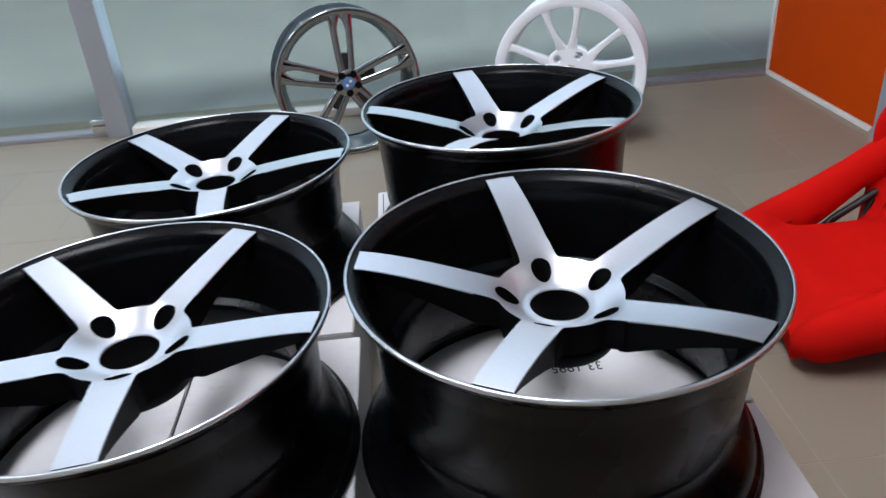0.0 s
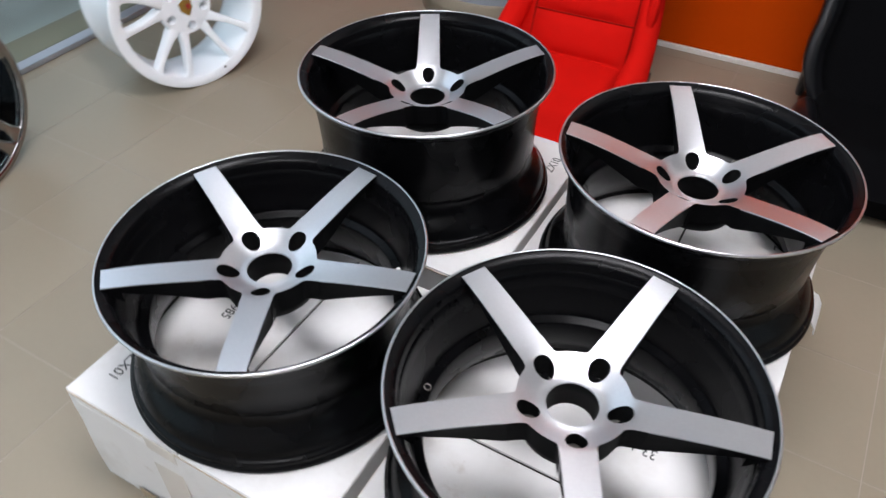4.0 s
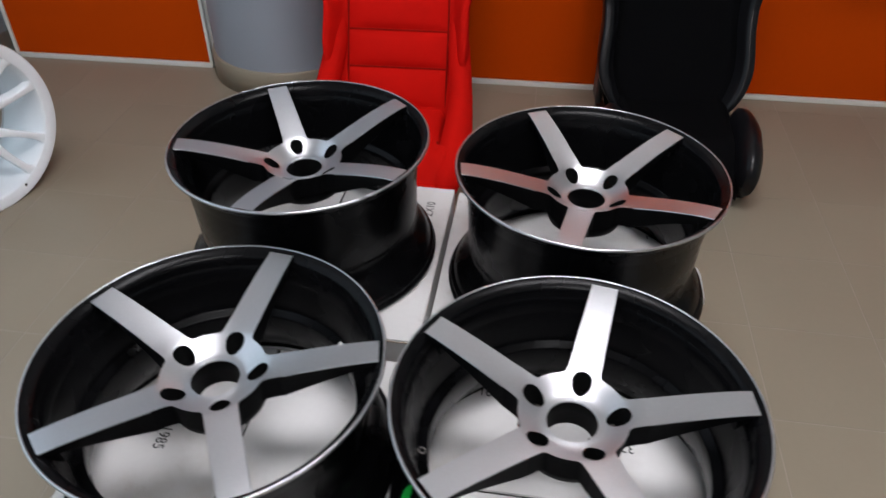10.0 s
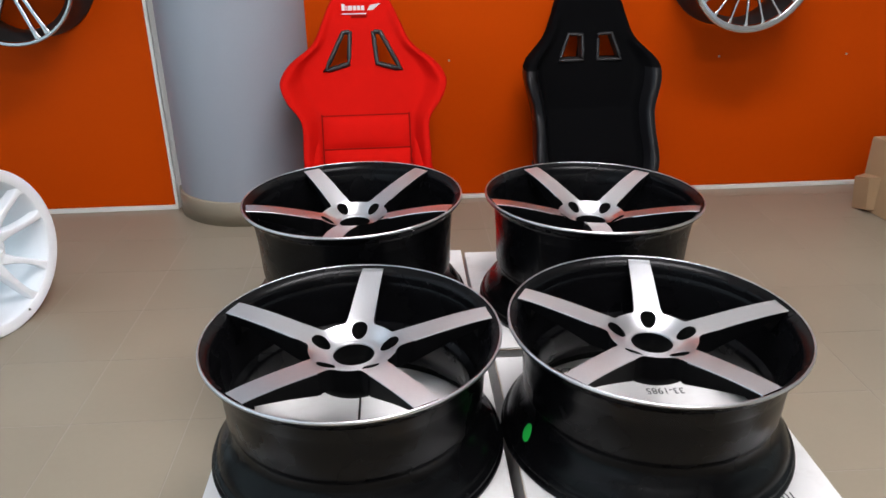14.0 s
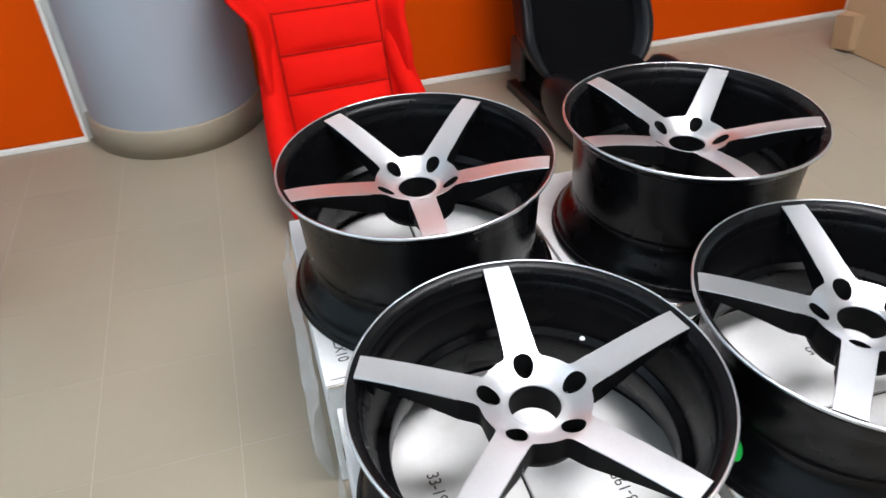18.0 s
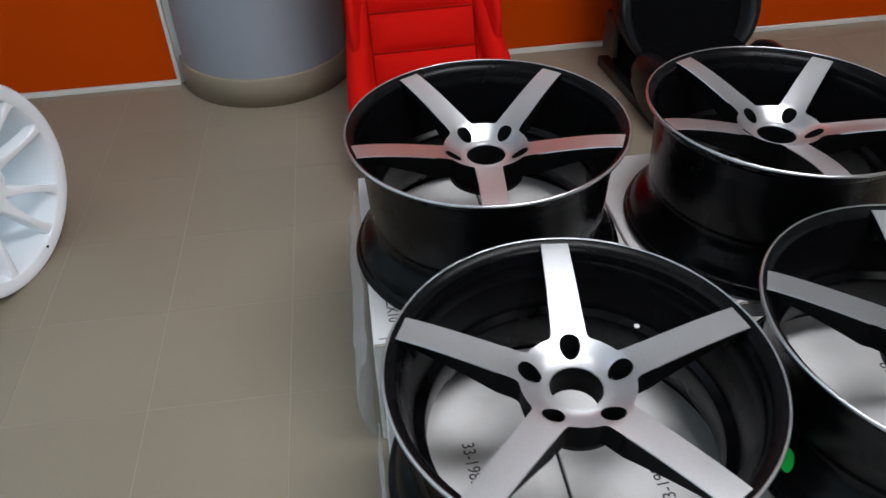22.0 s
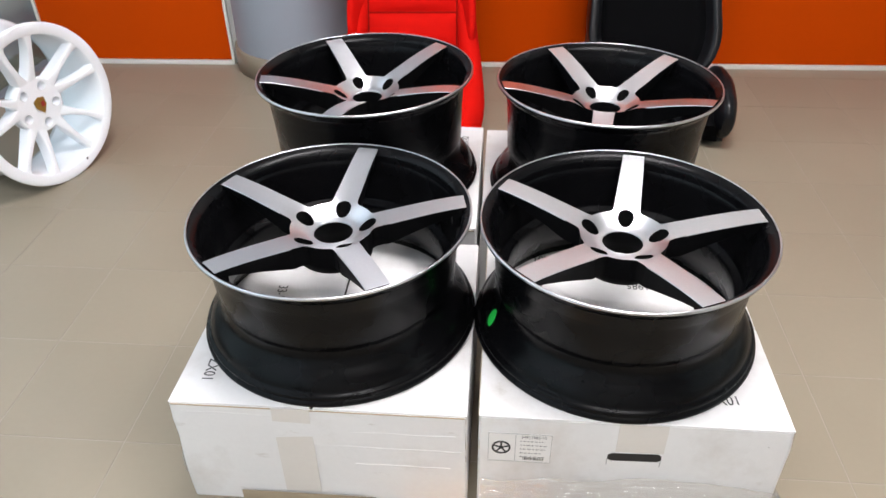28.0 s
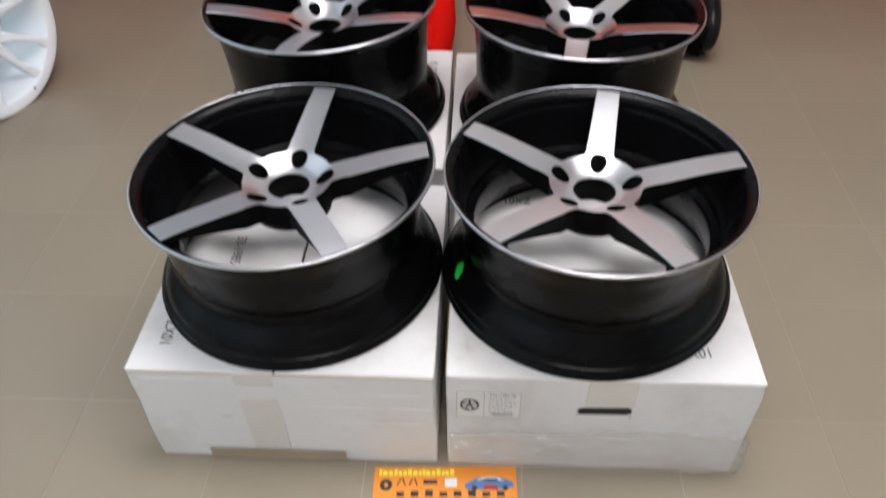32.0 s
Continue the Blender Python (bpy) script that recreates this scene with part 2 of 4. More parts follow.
M_GLASS = glass("greenish_glass", (0.86, 0.93, 0.91), 4.5)
M_LAMP = bpy.data.materials.new("lamp_diffuser")
M_LAMP.use_nodes = True
M_LAMP.node_tree.nodes["Principled BSDF"].inputs["Base Color"].default_value = (0.8, 0.8, 0.78, 1)
M_LAMP.node_tree.nodes["Principled BSDF"].inputs["Emission Color"].default_value = (1, 0.97, 0.93, 1)
M_LAMP.node_tree.nodes["Principled BSDF"].inputs["Emission Strength"].default_value = 6.0


def film_material(name):
    m = bpy.data.materials.new(name)
    m.use_nodes = True
    t = m.node_tree
    t.nodes.remove(t.nodes["Principled BSDF"])
    tr, gl, mx = (t.nodes.new(k) for k in ("ShaderNodeBsdfTransparent", "ShaderNodeBsdfGlossy", "ShaderNodeMixShader"))
    tr.inputs[0].default_value = (0.93, 0.92, 0.88, 1)
    gl.inputs["Roughness"].default_value = 0.16
    n = t.nodes.new("ShaderNodeTexNoise")
    n.inputs["Scale"].default_value = 16
    n.inputs["Distortion"].default_value = 1.5
    tc, mp, bp = t.nodes.new("ShaderNodeTexCoord"), t.nodes.new("ShaderNodeMapping"), t.nodes.new("ShaderNodeBump")
    mp.inputs["Scale"].default_value = (0.7, 0.7, 7)
    bp.inputs["Strength"].default_value, bp.inputs["Distance"].default_value = 0.9, 0.007
    t.links.new(tc.outputs["Object"], mp.inputs[0])
    t.links.new(mp.outputs[0], n.inputs["Vector"])
    t.links.new(n.outputs["Fac"], bp.inputs["Height"])
    t.links.new(bp.outputs[0], gl.inputs["Normal"])
    mx.inputs[0].default_value = 0.33
    df, mx2 = t.nodes.new("ShaderNodeBsdfDiffuse"), t.nodes.new("ShaderNodeMixShader")
    df.inputs[0].default_value = (0.8, 0.8, 0.8, 1)
    mx2.inputs[0].default_value = 0.24
    t.links.new(tr.outputs[0], mx.inputs[1])
    t.links.new(gl.outputs[0], mx.inputs[2])
    t.links.new(mx.outputs[0], mx2.inputs[1])
    t.links.new(df.outputs[0], mx2.inputs[2])
    t.links.new(mx2.outputs[0], t.nodes["Material Output"].inputs[0])
    return m


M_FILM = film_material("stretch_film")

# ---------- mesh helpers ----------


def mesh_of(name, bm, mats, smooth=None):
    """Turns bm into a mesh; smooth: the angle in degrees under which edges shade smooth."""
    if smooth is not None:
        for f in bm.faces:
            f.smooth = True
        for e in bm.edges:
            if len(e.link_faces) == 2 and e.calc_face_angle(0) > radians(smooth):
                e.smooth = False
    me = bpy.data.meshes.new(name)
    bm.to_mesh(me)
    bm.free()
    for m in mats if isinstance(mats, (list, tuple)) else [mats]:
        me.materials.append(m)
    return me


def part(name, bm, mats, parent=None, label="", smooth=None, m=None):
    """Links bm as one mesh object, under parent if there is one."""
    ob = new(name, mesh_of(name, bm, mats, smooth))
    if m is not None:
        ob.matrix_basis = m
    if parent is not None:
        ob.parent = parent
    if label:
        ob["label"] = label
    return ob


def thing(name, m, label, category, group="", kind=""):
    ob = new(name)
    ob.matrix_basis = m
    return tagged(ob, label, category, group, kind)


def brick(bm, x0, x1, y0, y1, z0, z1, bevel=0.0, mat=0, m=None):
    """Adds a block, bevelled, to bm."""
    r = bmesh.ops.create_cube(bm, size=1)
    vs = r["verts"]
    bmesh.ops.scale(bm, vec=(x1 - x0, y1 - y0, z1 - z0), verts=vs)
    bmesh.ops.translate(bm, vec=((x0 + x1) / 2, (y0 + y1) / 2, (z0 + z1) / 2), verts=vs)
    fs = list({f for v in vs for f in v.link_faces})
    if bevel:
        es = list({e for v in vs for e in v.link_edges})
        r2 = bmesh.ops.bevel(bm, geom=es, offset=bevel, segments=2, affect="EDGES", profile=0.5)
        fs = list({f for f in fs if f.is_valid} | set(r2["faces"]))
    for f in fs:
        f.material_index = mat
    if m is not None:
        bmesh.ops.transform(bm, matrix=m, verts=list({v for f in fs for v in f.verts}))
    return bm


def block(*a, **k):
    return brick(bmesh.new(), *a, **k)


def lathe(profile, segs=96, closed=False, bm=None, mat=0, arc=None):
    """Turns a profile of (radius, height) round z."""
    bm = bm or bmesh.new()
    rings = []
    for r, z in profile:
        rings.append([bm.verts.new((r * math.cos(2 * math.pi * i / segs), r * math.sin(2 * math.pi * i / segs), z)) for i in range(segs)])
    pairs = list(zip(rings, rings[1:]))
    if closed:
        pairs.append((rings[-1], rings[0]))
    for a, b in pairs:
        for i in range(segs):
            j = (i + 1) % segs
            f = bm.faces.new((a[i], a[j], b[j], b[i]))
            f.material_index = mat
    return bm


def loft(sections, bm=None, cap=True, mat=0):
    """Skins closed loops of points, one after the other."""
    bm = bm or bmesh.new()
    loops = [[bm.verts.new(p) for p in s] for s in sections]
    for a, b in zip(loops, loops[1:]):
        n = len(a)
        for i in range(n):
            j = (i + 1) % n
            bm.faces.new((a[i], a[j], b[j], b[i])).material_index = mat
    if cap:
        bm.faces.new(loops[0][::-1]).material_index = mat
        bm.faces.new(loops[-1]).material_index = mat
    bmesh.ops.recalc_face_normals(bm, faces=bm.faces)
    return bm


def tube(points, radius, segs=10, closed=False, bm=None, mat=0):
    """A round bar along points."""
    bm = bm or bmesh.new()
    pts = [Vector(p) for p in points]
    n = len(pts)
    loops = []
    up = Vector((0.13, 0.27, 0.95)).normalized()
    for i, p in enumerate(pts):
        a = pts[(i - 1) % n] if closed or i else pts[0]
        b = pts[(i + 1) % n] if closed or i < n - 1 else pts[-1]
        d = (b - a).normalized()
        u = d.cross(up).normalized()
        v = u.cross(d)
        loops.append([bm.verts.new(p + radius * (math.cos(2 * math.pi * k / segs) * u + math.sin(2 * math.pi * k / segs) * v)) for k in range(segs)])
    pairs = list(zip(loops, loops[1:]))
    if closed:
        pairs.append((loops[-1], loops[0]))
    for a, b in pairs:
        for k in range(segs):
            j = (k + 1) % segs
            bm.faces.new((a[k], a[j], b[j], b[k])).material_index = mat
    if not closed:
        bm.faces.new(loops[0][::-1])
        bm.faces.new(loops[-1])
    bmesh.ops.recalc_face_normals(bm, faces=bm.faces)
    return bm


def filled(outer, holes, z):
    """A flat face with holes, from loops of (x, y)."""
    bm = bmesh.new()
    edges = []
    for loop in (outer, *holes):
        vs = [bm.verts.new((x, y, z)) for x, y in loop]
        edges += [bm.edges.new((vs[i], vs[(i + 1) % len(vs)])) for i in range(len(vs))]
    bmesh.ops.triangle_fill(bm, use_beauty=True, use_dissolve=False, edges=edges, normal=(0, 0, 1))
    return bm


def table(rows, z):
    """Smooth curve through rows of (z, value)."""
    n = len(rows)
    if z <= rows[0][0]:
        return rows[0][1]
    for i in range(n - 1):
        (a, va), (b, vb) = rows[i], rows[i + 1]
        if z <= b:
            sl = []
            for j in (i, i + 1):
                lo, hi = rows[max(j - 1, 0)], rows[min(j + 1, n - 1)]
                sl.append((hi[1] - lo[1]) / (hi[0] - lo[0]))
            h = b - a
            k = (z - a) / h
            return va * (1 + 2 * k) * (1 - k) ** 2 + sl[0] * h * k * (1 - k) ** 2 + vb * k * k * (3 - 2 * k) + sl[1] * h * k * k * (k - 1)
    return rows[-1][1]


def words(text, size, material_, name, m, parent=None, squash=1.0):
    """Printed characters as a thin flat mesh."""
    cu = bpy.data.curves.new(name, "FONT")
    cu.body, cu.size, cu.extrude = text, size, 0.0002
    cu.align_x, cu.align_y = "CENTER", "CENTER"
    tmp = bpy.data.objects.new("text_source", cu)
    scene.collection.objects.link(tmp)
    me = bpy.data.meshes.new_from_object(tmp.evaluated_get(bpy.context.evaluated_depsgraph_get()))
    bpy.data.objects.remove(tmp)
    me.materials.clear()
    me.materials.append(material_)
    ob = new(name, me)
    ob.matrix_basis = m @ Matrix.Diagonal((squash, 1, 1, 1))
    ob.parent = parent
    return ob

# ---------- the room ----------
WALL_A, WALL_B = Vector((-1.87, 1.652, 0)), Vector((2.05, 1.752, 0))   # foot of the orange wall
WDIR = (WALL_B - WALL_A).normalized()
WYAW = math.degrees(math.atan2(WDIR.y, WDIR.x))
WALL_M = pose(*WALL_A, 0, 0, WYAW)          # x along the wall, -y into the room
ROOM_H = 3.0
GLASS_X = -1.955
PANEL_H = 1.42


bm = block(-24, 12, -16, 24, -0.32, -0.022)
tagged(part("ground", bm, M_ASPHALT), "grey paving outside and under the showroom", "ground", kind="structure")
floor = tagged(part("floor", block(-2.03, 5.0, -4.6, 2.2, -0.02, -0.0008), M_GROUT), "large brown-grey stone-look floor tiles with thin joints", "floor", kind="structure")

bm = block(-0.10, 7.0, 0.004, 0.2, 0, ROOM_H)
tagged(part("wall_north", bm, M_WALL, m=WALL_M), "plastered wall behind orange panels", "wall", kind="structure")
tagged(part("wall_south", block(-2.1, 5.1, -4.8, -4.6, 0, ROOM_H), M_WALL), "plain white plastered wall", "wall", kind="structure")
tagged(part("ceiling", block(-2.1, 5.2, -4.8, 2.3, ROOM_H, ROOM_H + 0.15), M_CEIL), "white painted ceiling", "ceiling", kind="structure")
bm = block(4.98, 5.18, -4.6, 2.2, 0, 0.45)
brick(bm, 4.98, 5.18, -4.6, 2.2, 2.66, ROOM_H)
brick(bm, 4.98, 5.18, -4.6, -3.5, 0.45, 2.66)
brick(bm, 4.98, 5.18, 1.1, 2.2, 0.45, 2.66)
tagged(part("wall_east", bm, M_WALL), "white wall with a wide shop window", "wall", kind="structure")
win = thing("window_1", pose(5.08, -1.2, 0.45), "wide shop window with grey frame", "window", kind="structure")
bm = bmesh.new()
for y in (-2.3, -0.77, 0.77, 2.24):
    brick(bm, -0.04, 0.04, y - 0.03, y + 0.03, 0, 2.21, 0.004)
brick(bm, -0.04, 0.04, -2.3, 2.3, 0.0, 0.06, 0.004)
brick(bm, -0.04, 0.04, -2.3, 2.3, 2.15, 2.21, 0.004)
part("window_frame", bm, M_METAL, win)
for y in (-1.53, 0, 1.5):
    p = part("pane", block(-0.006, 0.006, y - 0.73, y + 0.73, 0.06, 2.15), M_GLASS, win)
    p.visible_shadow = False

# glazed wall: panes between grey posts on a pale threshold
glazed = thing("wall_west", pose(GLASS_X, 0, 0), "greenish glass shop front with grey metal posts", "glass wall", kind="structure")
posts = (1.64, -1.06, -3.2, -4.55)
for a, b in zip(posts, posts[1:]):
    p = part("pane", block(-0.012, 0.0, b + 0.025, a - 0.02, 0.035, 2.7), M_GLASS, glazed)
    p.visible_shadow = False
for y in posts[1:]:
    part("post", block(-0.05, 0.06, y - 0.045, y + 0.045, 0, 2.75, 0.004), M_METAL, glazed)
part("threshold", block(-0.03, 0.05, -1.01, 0.35, 0.0, 0.035, 0.004), M_TRIM, glazed)
part("threshold", block(-0.03, 0.02, 0.35, 1.62, 0.0, 0.02, 0.003), M_METAL, glazed)
part("threshold", block(-0.03, 0.02, -4.5, -1.11, 0.0, 0.02, 0.003), M_METAL, glazed)
part("lintel", block(-0.2, 0.06, -4.6, 1.7, 2.70, ROOM_H, 0.004), M_WALL, glazed)
part("door_hinge", block(0.0, 0.04, -1.17, -1.105, 0.025, 0.05, 0.004), M_SILVER, glazed)
brick_bm = block(0.0, 0.04, -1.17, -1.105, 0.055, 0.075, 0.004)
part("door_hinge", brick_bm, M_SILVER, glazed)

# dark building across the paving outside
nb = thing("building", pose(-7.2, 5.0, -0.02), "dark grey building outside beyond the glass", "building")
part("wall", block(-0.2, 0.2, -14, 18, 0.12, 6.0), M_DARKWALL, nb)
part("plinth", block(-0.25, 0.25, -14, 18, 0.0, 0.12), M_ASPHALT, nb)
for y in (-6.5, -4.2, -2.0, 0.2, 3.3):
    part("down_pipe", tube([(0.28, y, 0.3), (0.28, y, 4.2)], 0.05, 12), M_METAL, nb)

# orange panels with pale edge strips
def orange_panel(name, x0, x1, left, right):
    t = thing(name, WALL_M.copy(), "glossy orange wall panel edged with pale trim strips", "wall panel", kind="structure")
    part("panel", block(x0, x1, -0.012, 0.0, 0.02, PANEL_H, 0.002), M_ORANGE, t)
    part("trim", block(x0 - 0.012, x1 + 0.012, -0.02, 0.0, 0.0, 0.018, 0.002), M_TRIM, t)
    if left:
        part("trim", block(x0 - 0.014, x0 - 0.001, -0.02, 0.0, 0.018, PANEL_H, 0.002), M_TRIM, t)
    if right:
        part("trim", block(x1 + 0.001, x1 + 0.014, -0.02, 0.0, 0.018, PANEL_H, 0.002), M_TRIM, t)
    return t


orange_panel("wall_panel_1", -0.080, 0.728, True, True)
wide = orange_panel("wall_panel_2", 1.33, 3.90, True, True)
for u, z in ((1.906, 0.600), (3.045, 0.592), (3.606, 0.589)):
    part("fixing_hole", lathe([(0.0001, 0), (0.0045, 0), (0.0045, 0.003), (0.0001, 0.003)], 12), M_METAL, wide, m=pose(u, -0.0125, z, 90))


def column(name, x, y, r):
    t = thing(name, pose(x, y, 0), "round grey-blue plastered column with a tiled foot", "column", kind="structure")
    part("shaft", lathe([(r, 0.100), (r, ROOM_H - 0.005)], 96), M_COLUMN, t, smooth=40)
    part("tile_skirting", lathe([(r - 0.01, 0.101), (r + 0.008, 0.101), (r + 0.011, 0.097), (r + 0.011, 0.0), (r - 0.01, 0.0)], 96), M_TILE, t, smooth=40)
    return t


column("column_1", -0.82, 1.735, 0.295)
column("column_2", 2.40, 1.80, 0.33)

for cx, cy in ((0.40, -0.18), (0.40, -2.3)):
    t = thing("ceiling_light", pose(cx, cy, ROOM_H - 0.06), "long white ceiling light panel, switched on", "ceiling light", "ceiling lights")
    part("diffuser", block(-0.78, 0.78, -0.29, 0.29, 0.0, 0.02), M_LAMP, t)
    bm = bmesh.new()
    for s in (-1, 1):
        brick(bm, -0.81, 0.81, s * 0.305 - 0.014, s * 0.305 + 0.014, -0.004, 0.06, 0.002)
        brick(bm, s * 0.795 - 0.014, s * 0.795 + 0.014, -0.2895, 0.2895, -0.004, 0.06, 0.002)
    part("frame", bm, M_METAL, t)

# ---------- the four display wheels ----------
R_RIM, R_TIP = 0.2575, 0.2466
HALF, ROOT = 0.0212, 0.0240   # half the width of a spoke's face at its tip and at the hub
CUT, RHO, BORE = 0.1040, 0.0780, 0.0363


def face_height(r, hub_z, tip_z):
    """The turned face: a flat middle that sweeps up into the spokes."""
    u = min(max((r - 0.045) / (R_TIP - 0.045), 0), 1)
    v = min(max((r - 0.045) / 0.042, 0), 1)
    k = 0.0105 / (tip_z - hub_z)
    return hub_z + (tip_z - hub_z) * (k * v * v * (3 - 2 * v) + (1 - k) * (1 - (1 - u) ** 1.35))


def spoke_half(x):
    return ROOT + (HALF - ROOT) * (x - CUT) / (R_TIP - CUT)


def hub_edge(a):
    """Radius of the hub's outline at the angle a from a spoke's axis, filleted into the spoke."""
    return (RHO ** 15 + (ROOT / math.sin(abs(a))) ** 15) ** (1 / 15)


def wheel_meshes(total, dish, ledge, lug_r):
    """The meshes of a concave five-spoke wheel lying face up: total height, depth of the hub below the rim, height of the shelf inside the barrel."""
    top, tip_z = total, total - 0.0035
    hub_z = top - dish
    out = {}
    # barrel: outside up to the lip, then down the inside
    k = total - 0.10
    prof = [(0.2435, 0.012), (0.2435, 0.0), (0.2605, 0.0), (0.2640, 0.002), (0.2650, 0.0055), (0.2640, 0.0095), (0.2605, 0.0118), (0.2592, 0.0136), (0.2608, 0.0160), (0.2602, 0.0195),
            (0.2566, 0.0220), (0.2535, 0.0238), (0.2522, 0.0275), (0.2486, 0.037), (0.2420, 0.0465), (0.2335, 0.0560), (0.2260, 0.064), (0.2215, 0.075), (0.2195, 0.084), (0.2200, 0.091), (0.2235, 0.097),
            (0.2262, 0.105), (0.2290, 0.10 + 0.45 * k), (0.2335, 0.10 + 0.72 * k), (0.2360, top - 0.030), (0.2420, top - 0.020), (0.2500, top - 0.014),
            (0.2545, top - 0.009), (0.2568, top - 0.006), (R_RIM, top - 0.003), (R_RIM, top - 0.001), (0.2568, top)]
    inner = [(0.2540, top), (0.2536, top - 0.0022), (0.2528, top - 0.0030), (0.2518, top - 0.0030), (0.2408, top - 0.0120), (0.2396, top - 0.0140), (0.2388, top - 0.0180),
             (0.2375, top - 0.026), (0.2300, ledge + 0.45 * (top - ledge)), (0.2215, ledge + 0.016), (0.2198, ledge + 0.005), (0.2180, ledge + 0.0012), (0.2066, ledge - 0.0020), (0.2050, ledge - 0.0055),
             (0.2042, ledge - 0.018), (0.2050, 0.080), (0.2150, 0.050), (0.2300, 0.026), (0.2390, 0.014)]
    out["barrel"] = mesh_of("barrel", lathe(prof + inner, 128, closed=True), M_SATIN, 28)
    out["lip"] = mesh_of("lip", lathe([(0.2538, top + 0.0002), (0.2540, top + 0.0012), (0.2566, top + 0.0012), (0.2579, top - 0.001), (0.2579, top - 0.0035), (0.2574, top - 0.0036)], 128), M_LIP, 50)
    # spoke: machined face, dark flanks that narrow downwards
    secs_n = 20
    bm = bmesh.new()
    rows = []
    for i in range(secs_n + 2):
        u = max(i - 1, 0) / secs_n
        x = CUT + (R_TIP - CUT) * u
        w = spoke_half(x)
        if i == 0:              # tucked a little way under the hub's face
            x, w = CUT - 0.010, w - 0.0006
        depth = 0.045 * (1 - u) + 0.019 * u
        lo = w * (0.86 - 0.20 * u)
        zc = face_height(x, hub_z, tip_z)
        tuck = 0.0 if i else 0.00006
        line = [(x, w * k, face_height(math.hypot(x, w * k), hub_z, tip_z) - tuck) for k in (-0.97, -0.5, 0, 0.5, 0.97)]
        line += [(x, w, zc - 0.0010), (x, w - 0.0015, zc - 0.006), (x - 0.011 * u, lo, zc - depth), (x - 0.011 * u, -lo, zc - depth), (x, -w + 0.0015, zc - 0.006), (x, -w, zc - 0.0010)]
        rows.append([bm.verts.new(p) for p in line])
    n = len(rows[0])
    for a, b in zip(rows, rows[1:]):
        for j in range(n):
            q = (j + 1) % n
            bm.faces.new((a[j], b[j], b[q], a[q])).material_index = 0 if j in (0, 1, 2, 3, 4, 10) else 1
    bm.faces.new(rows[-1]).material_index = 1
    bmesh.ops.recalc_face_normals(bm, faces=bm.faces)
    out["spoke"] = mesh_of("spoke", bm, [M_MACHINED, M_SHADED], 32)
    # root pad where a spoke runs into the rim
    sec = []
    for r, w, z0, z1 in ((0.222, 0.0155, -0.046, -0.0190), (0.231, 0.0160, -0.036, -0.0175), (0.2390, 0.0165, -0.022, -0.0155)):
        sec.append([(r, -w, top + z1), (r, w, top + z1), (r, w * 0.9, top + z0), (r, -w * 0.9, top + z0)])
    out["spoke_foot"] = mesh_of("spoke_foot", loft(sec), M_SHADED, 40)
    # hub: a turned dish with filleted corners, five bolt pockets and a bore
    outline = []
    for k in range(5):
        a0 = math.radians(72 * k)
        th0 = math.atan2(ROOT, CUT)
        pts = [(CUT, -ROOT), (CUT, ROOT)]
        for q in range(1, 26):
            a = th0 + (math.radians(72) - 2 * th0) * q / 26
            r = hub_edge(min(a, math.radians(72) - a))
            pts.append((r * math.cos(a), r * math.sin(a)))
        outline += [(x * math.cos(a0) - y * math.sin(a0), x * math.sin(a0) + y * math.cos(a0)) for x, y in pts]
    holes = [[(BORE * math.cos(2 * math.pi * i / 48), BORE * math.sin(2 * math.pi * i / 48)) for i in range(48)]]
    lug = []
    for i in range(26):
        a = 2 * math.pi * i / 26
        x, y = math.cos(a), math.sin(a)
        lug.append((0.0640 + lug_r * x, 0.88 * lug_r * y * (1 + 0.14 * x)))
    for k in range(5):
        c, n_ = math.cos(math.radians(72 * k)), math.sin(math.radians(72 * k))
        holes.append([(x * c - y * n_, x * n_ + y * c) for x, y in lug])
    bm = filled(outline, holes, hub_z)
    for reach in (0.016, 0.009, 0.006):
        es = [e for e in bm.edges if e.calc_length() > reach]
        bmesh.ops.subdivide_edges(bm, edges=es, cuts=1)
        bmesh.ops.triangulate(bm, faces=bm.faces)
    rim = []
    for e in bm.edges:
        if e.is_boundary:
            c = (e.verts[0].co + e.verts[1].co) / 2
            r, a = math.hypot(c.x, c.y), math.atan2(c.y, c.x) % math.radians(72)
            x = r * math.cos(min(a, math.radians(72) - a))
            in_pocket = math.hypot(x - 0.0640, r * math.sin(min(a, math.radians(72) - a))) < 0.0188
            if r > 0.04 and x < CUT - 0.0005 and not in_pocket:
                rim.append(e)
    for v in bm.verts:
        v.co.z = face_height(math.hypot(v.co.x, v.co.y), hub_z, tip_z)
    for f in bm.faces:
        if f.normal.z < 0:
            f.normal_flip()
    for shrink, drop in ((0.985, 0.006), (0.960, 0.043)):
        down = bmesh.ops.extrude_edge_only(bm, edges=rim)
        for v in (g for g in down["geom"] if isinstance(g, bmesh.types.BMVert)):
            k = shrink if drop < 0.01 else shrink / 0.985
            v.co = Vector((v.co.x * k, v.co.y * k, v.co.z - (drop if drop < 0.01 else drop - 0.006)))
        for f in (g for g in down["geom"] if isinstance(g, bmesh.types.BMFace)):
            f.material_index = 1
        rim = [g for g in down["geom"] if isinstance(g, bmesh.types.BMEdge)]
    bmesh.ops.recalc_face_normals(bm, faces=bm.faces)
    bm.normal_update()
    out["hub"] = mesh_of("hub", bm, [M_MACHINED, M_SHADED], 30)
    # mounting pad below the hub
    pad = hub_z - 0.0500
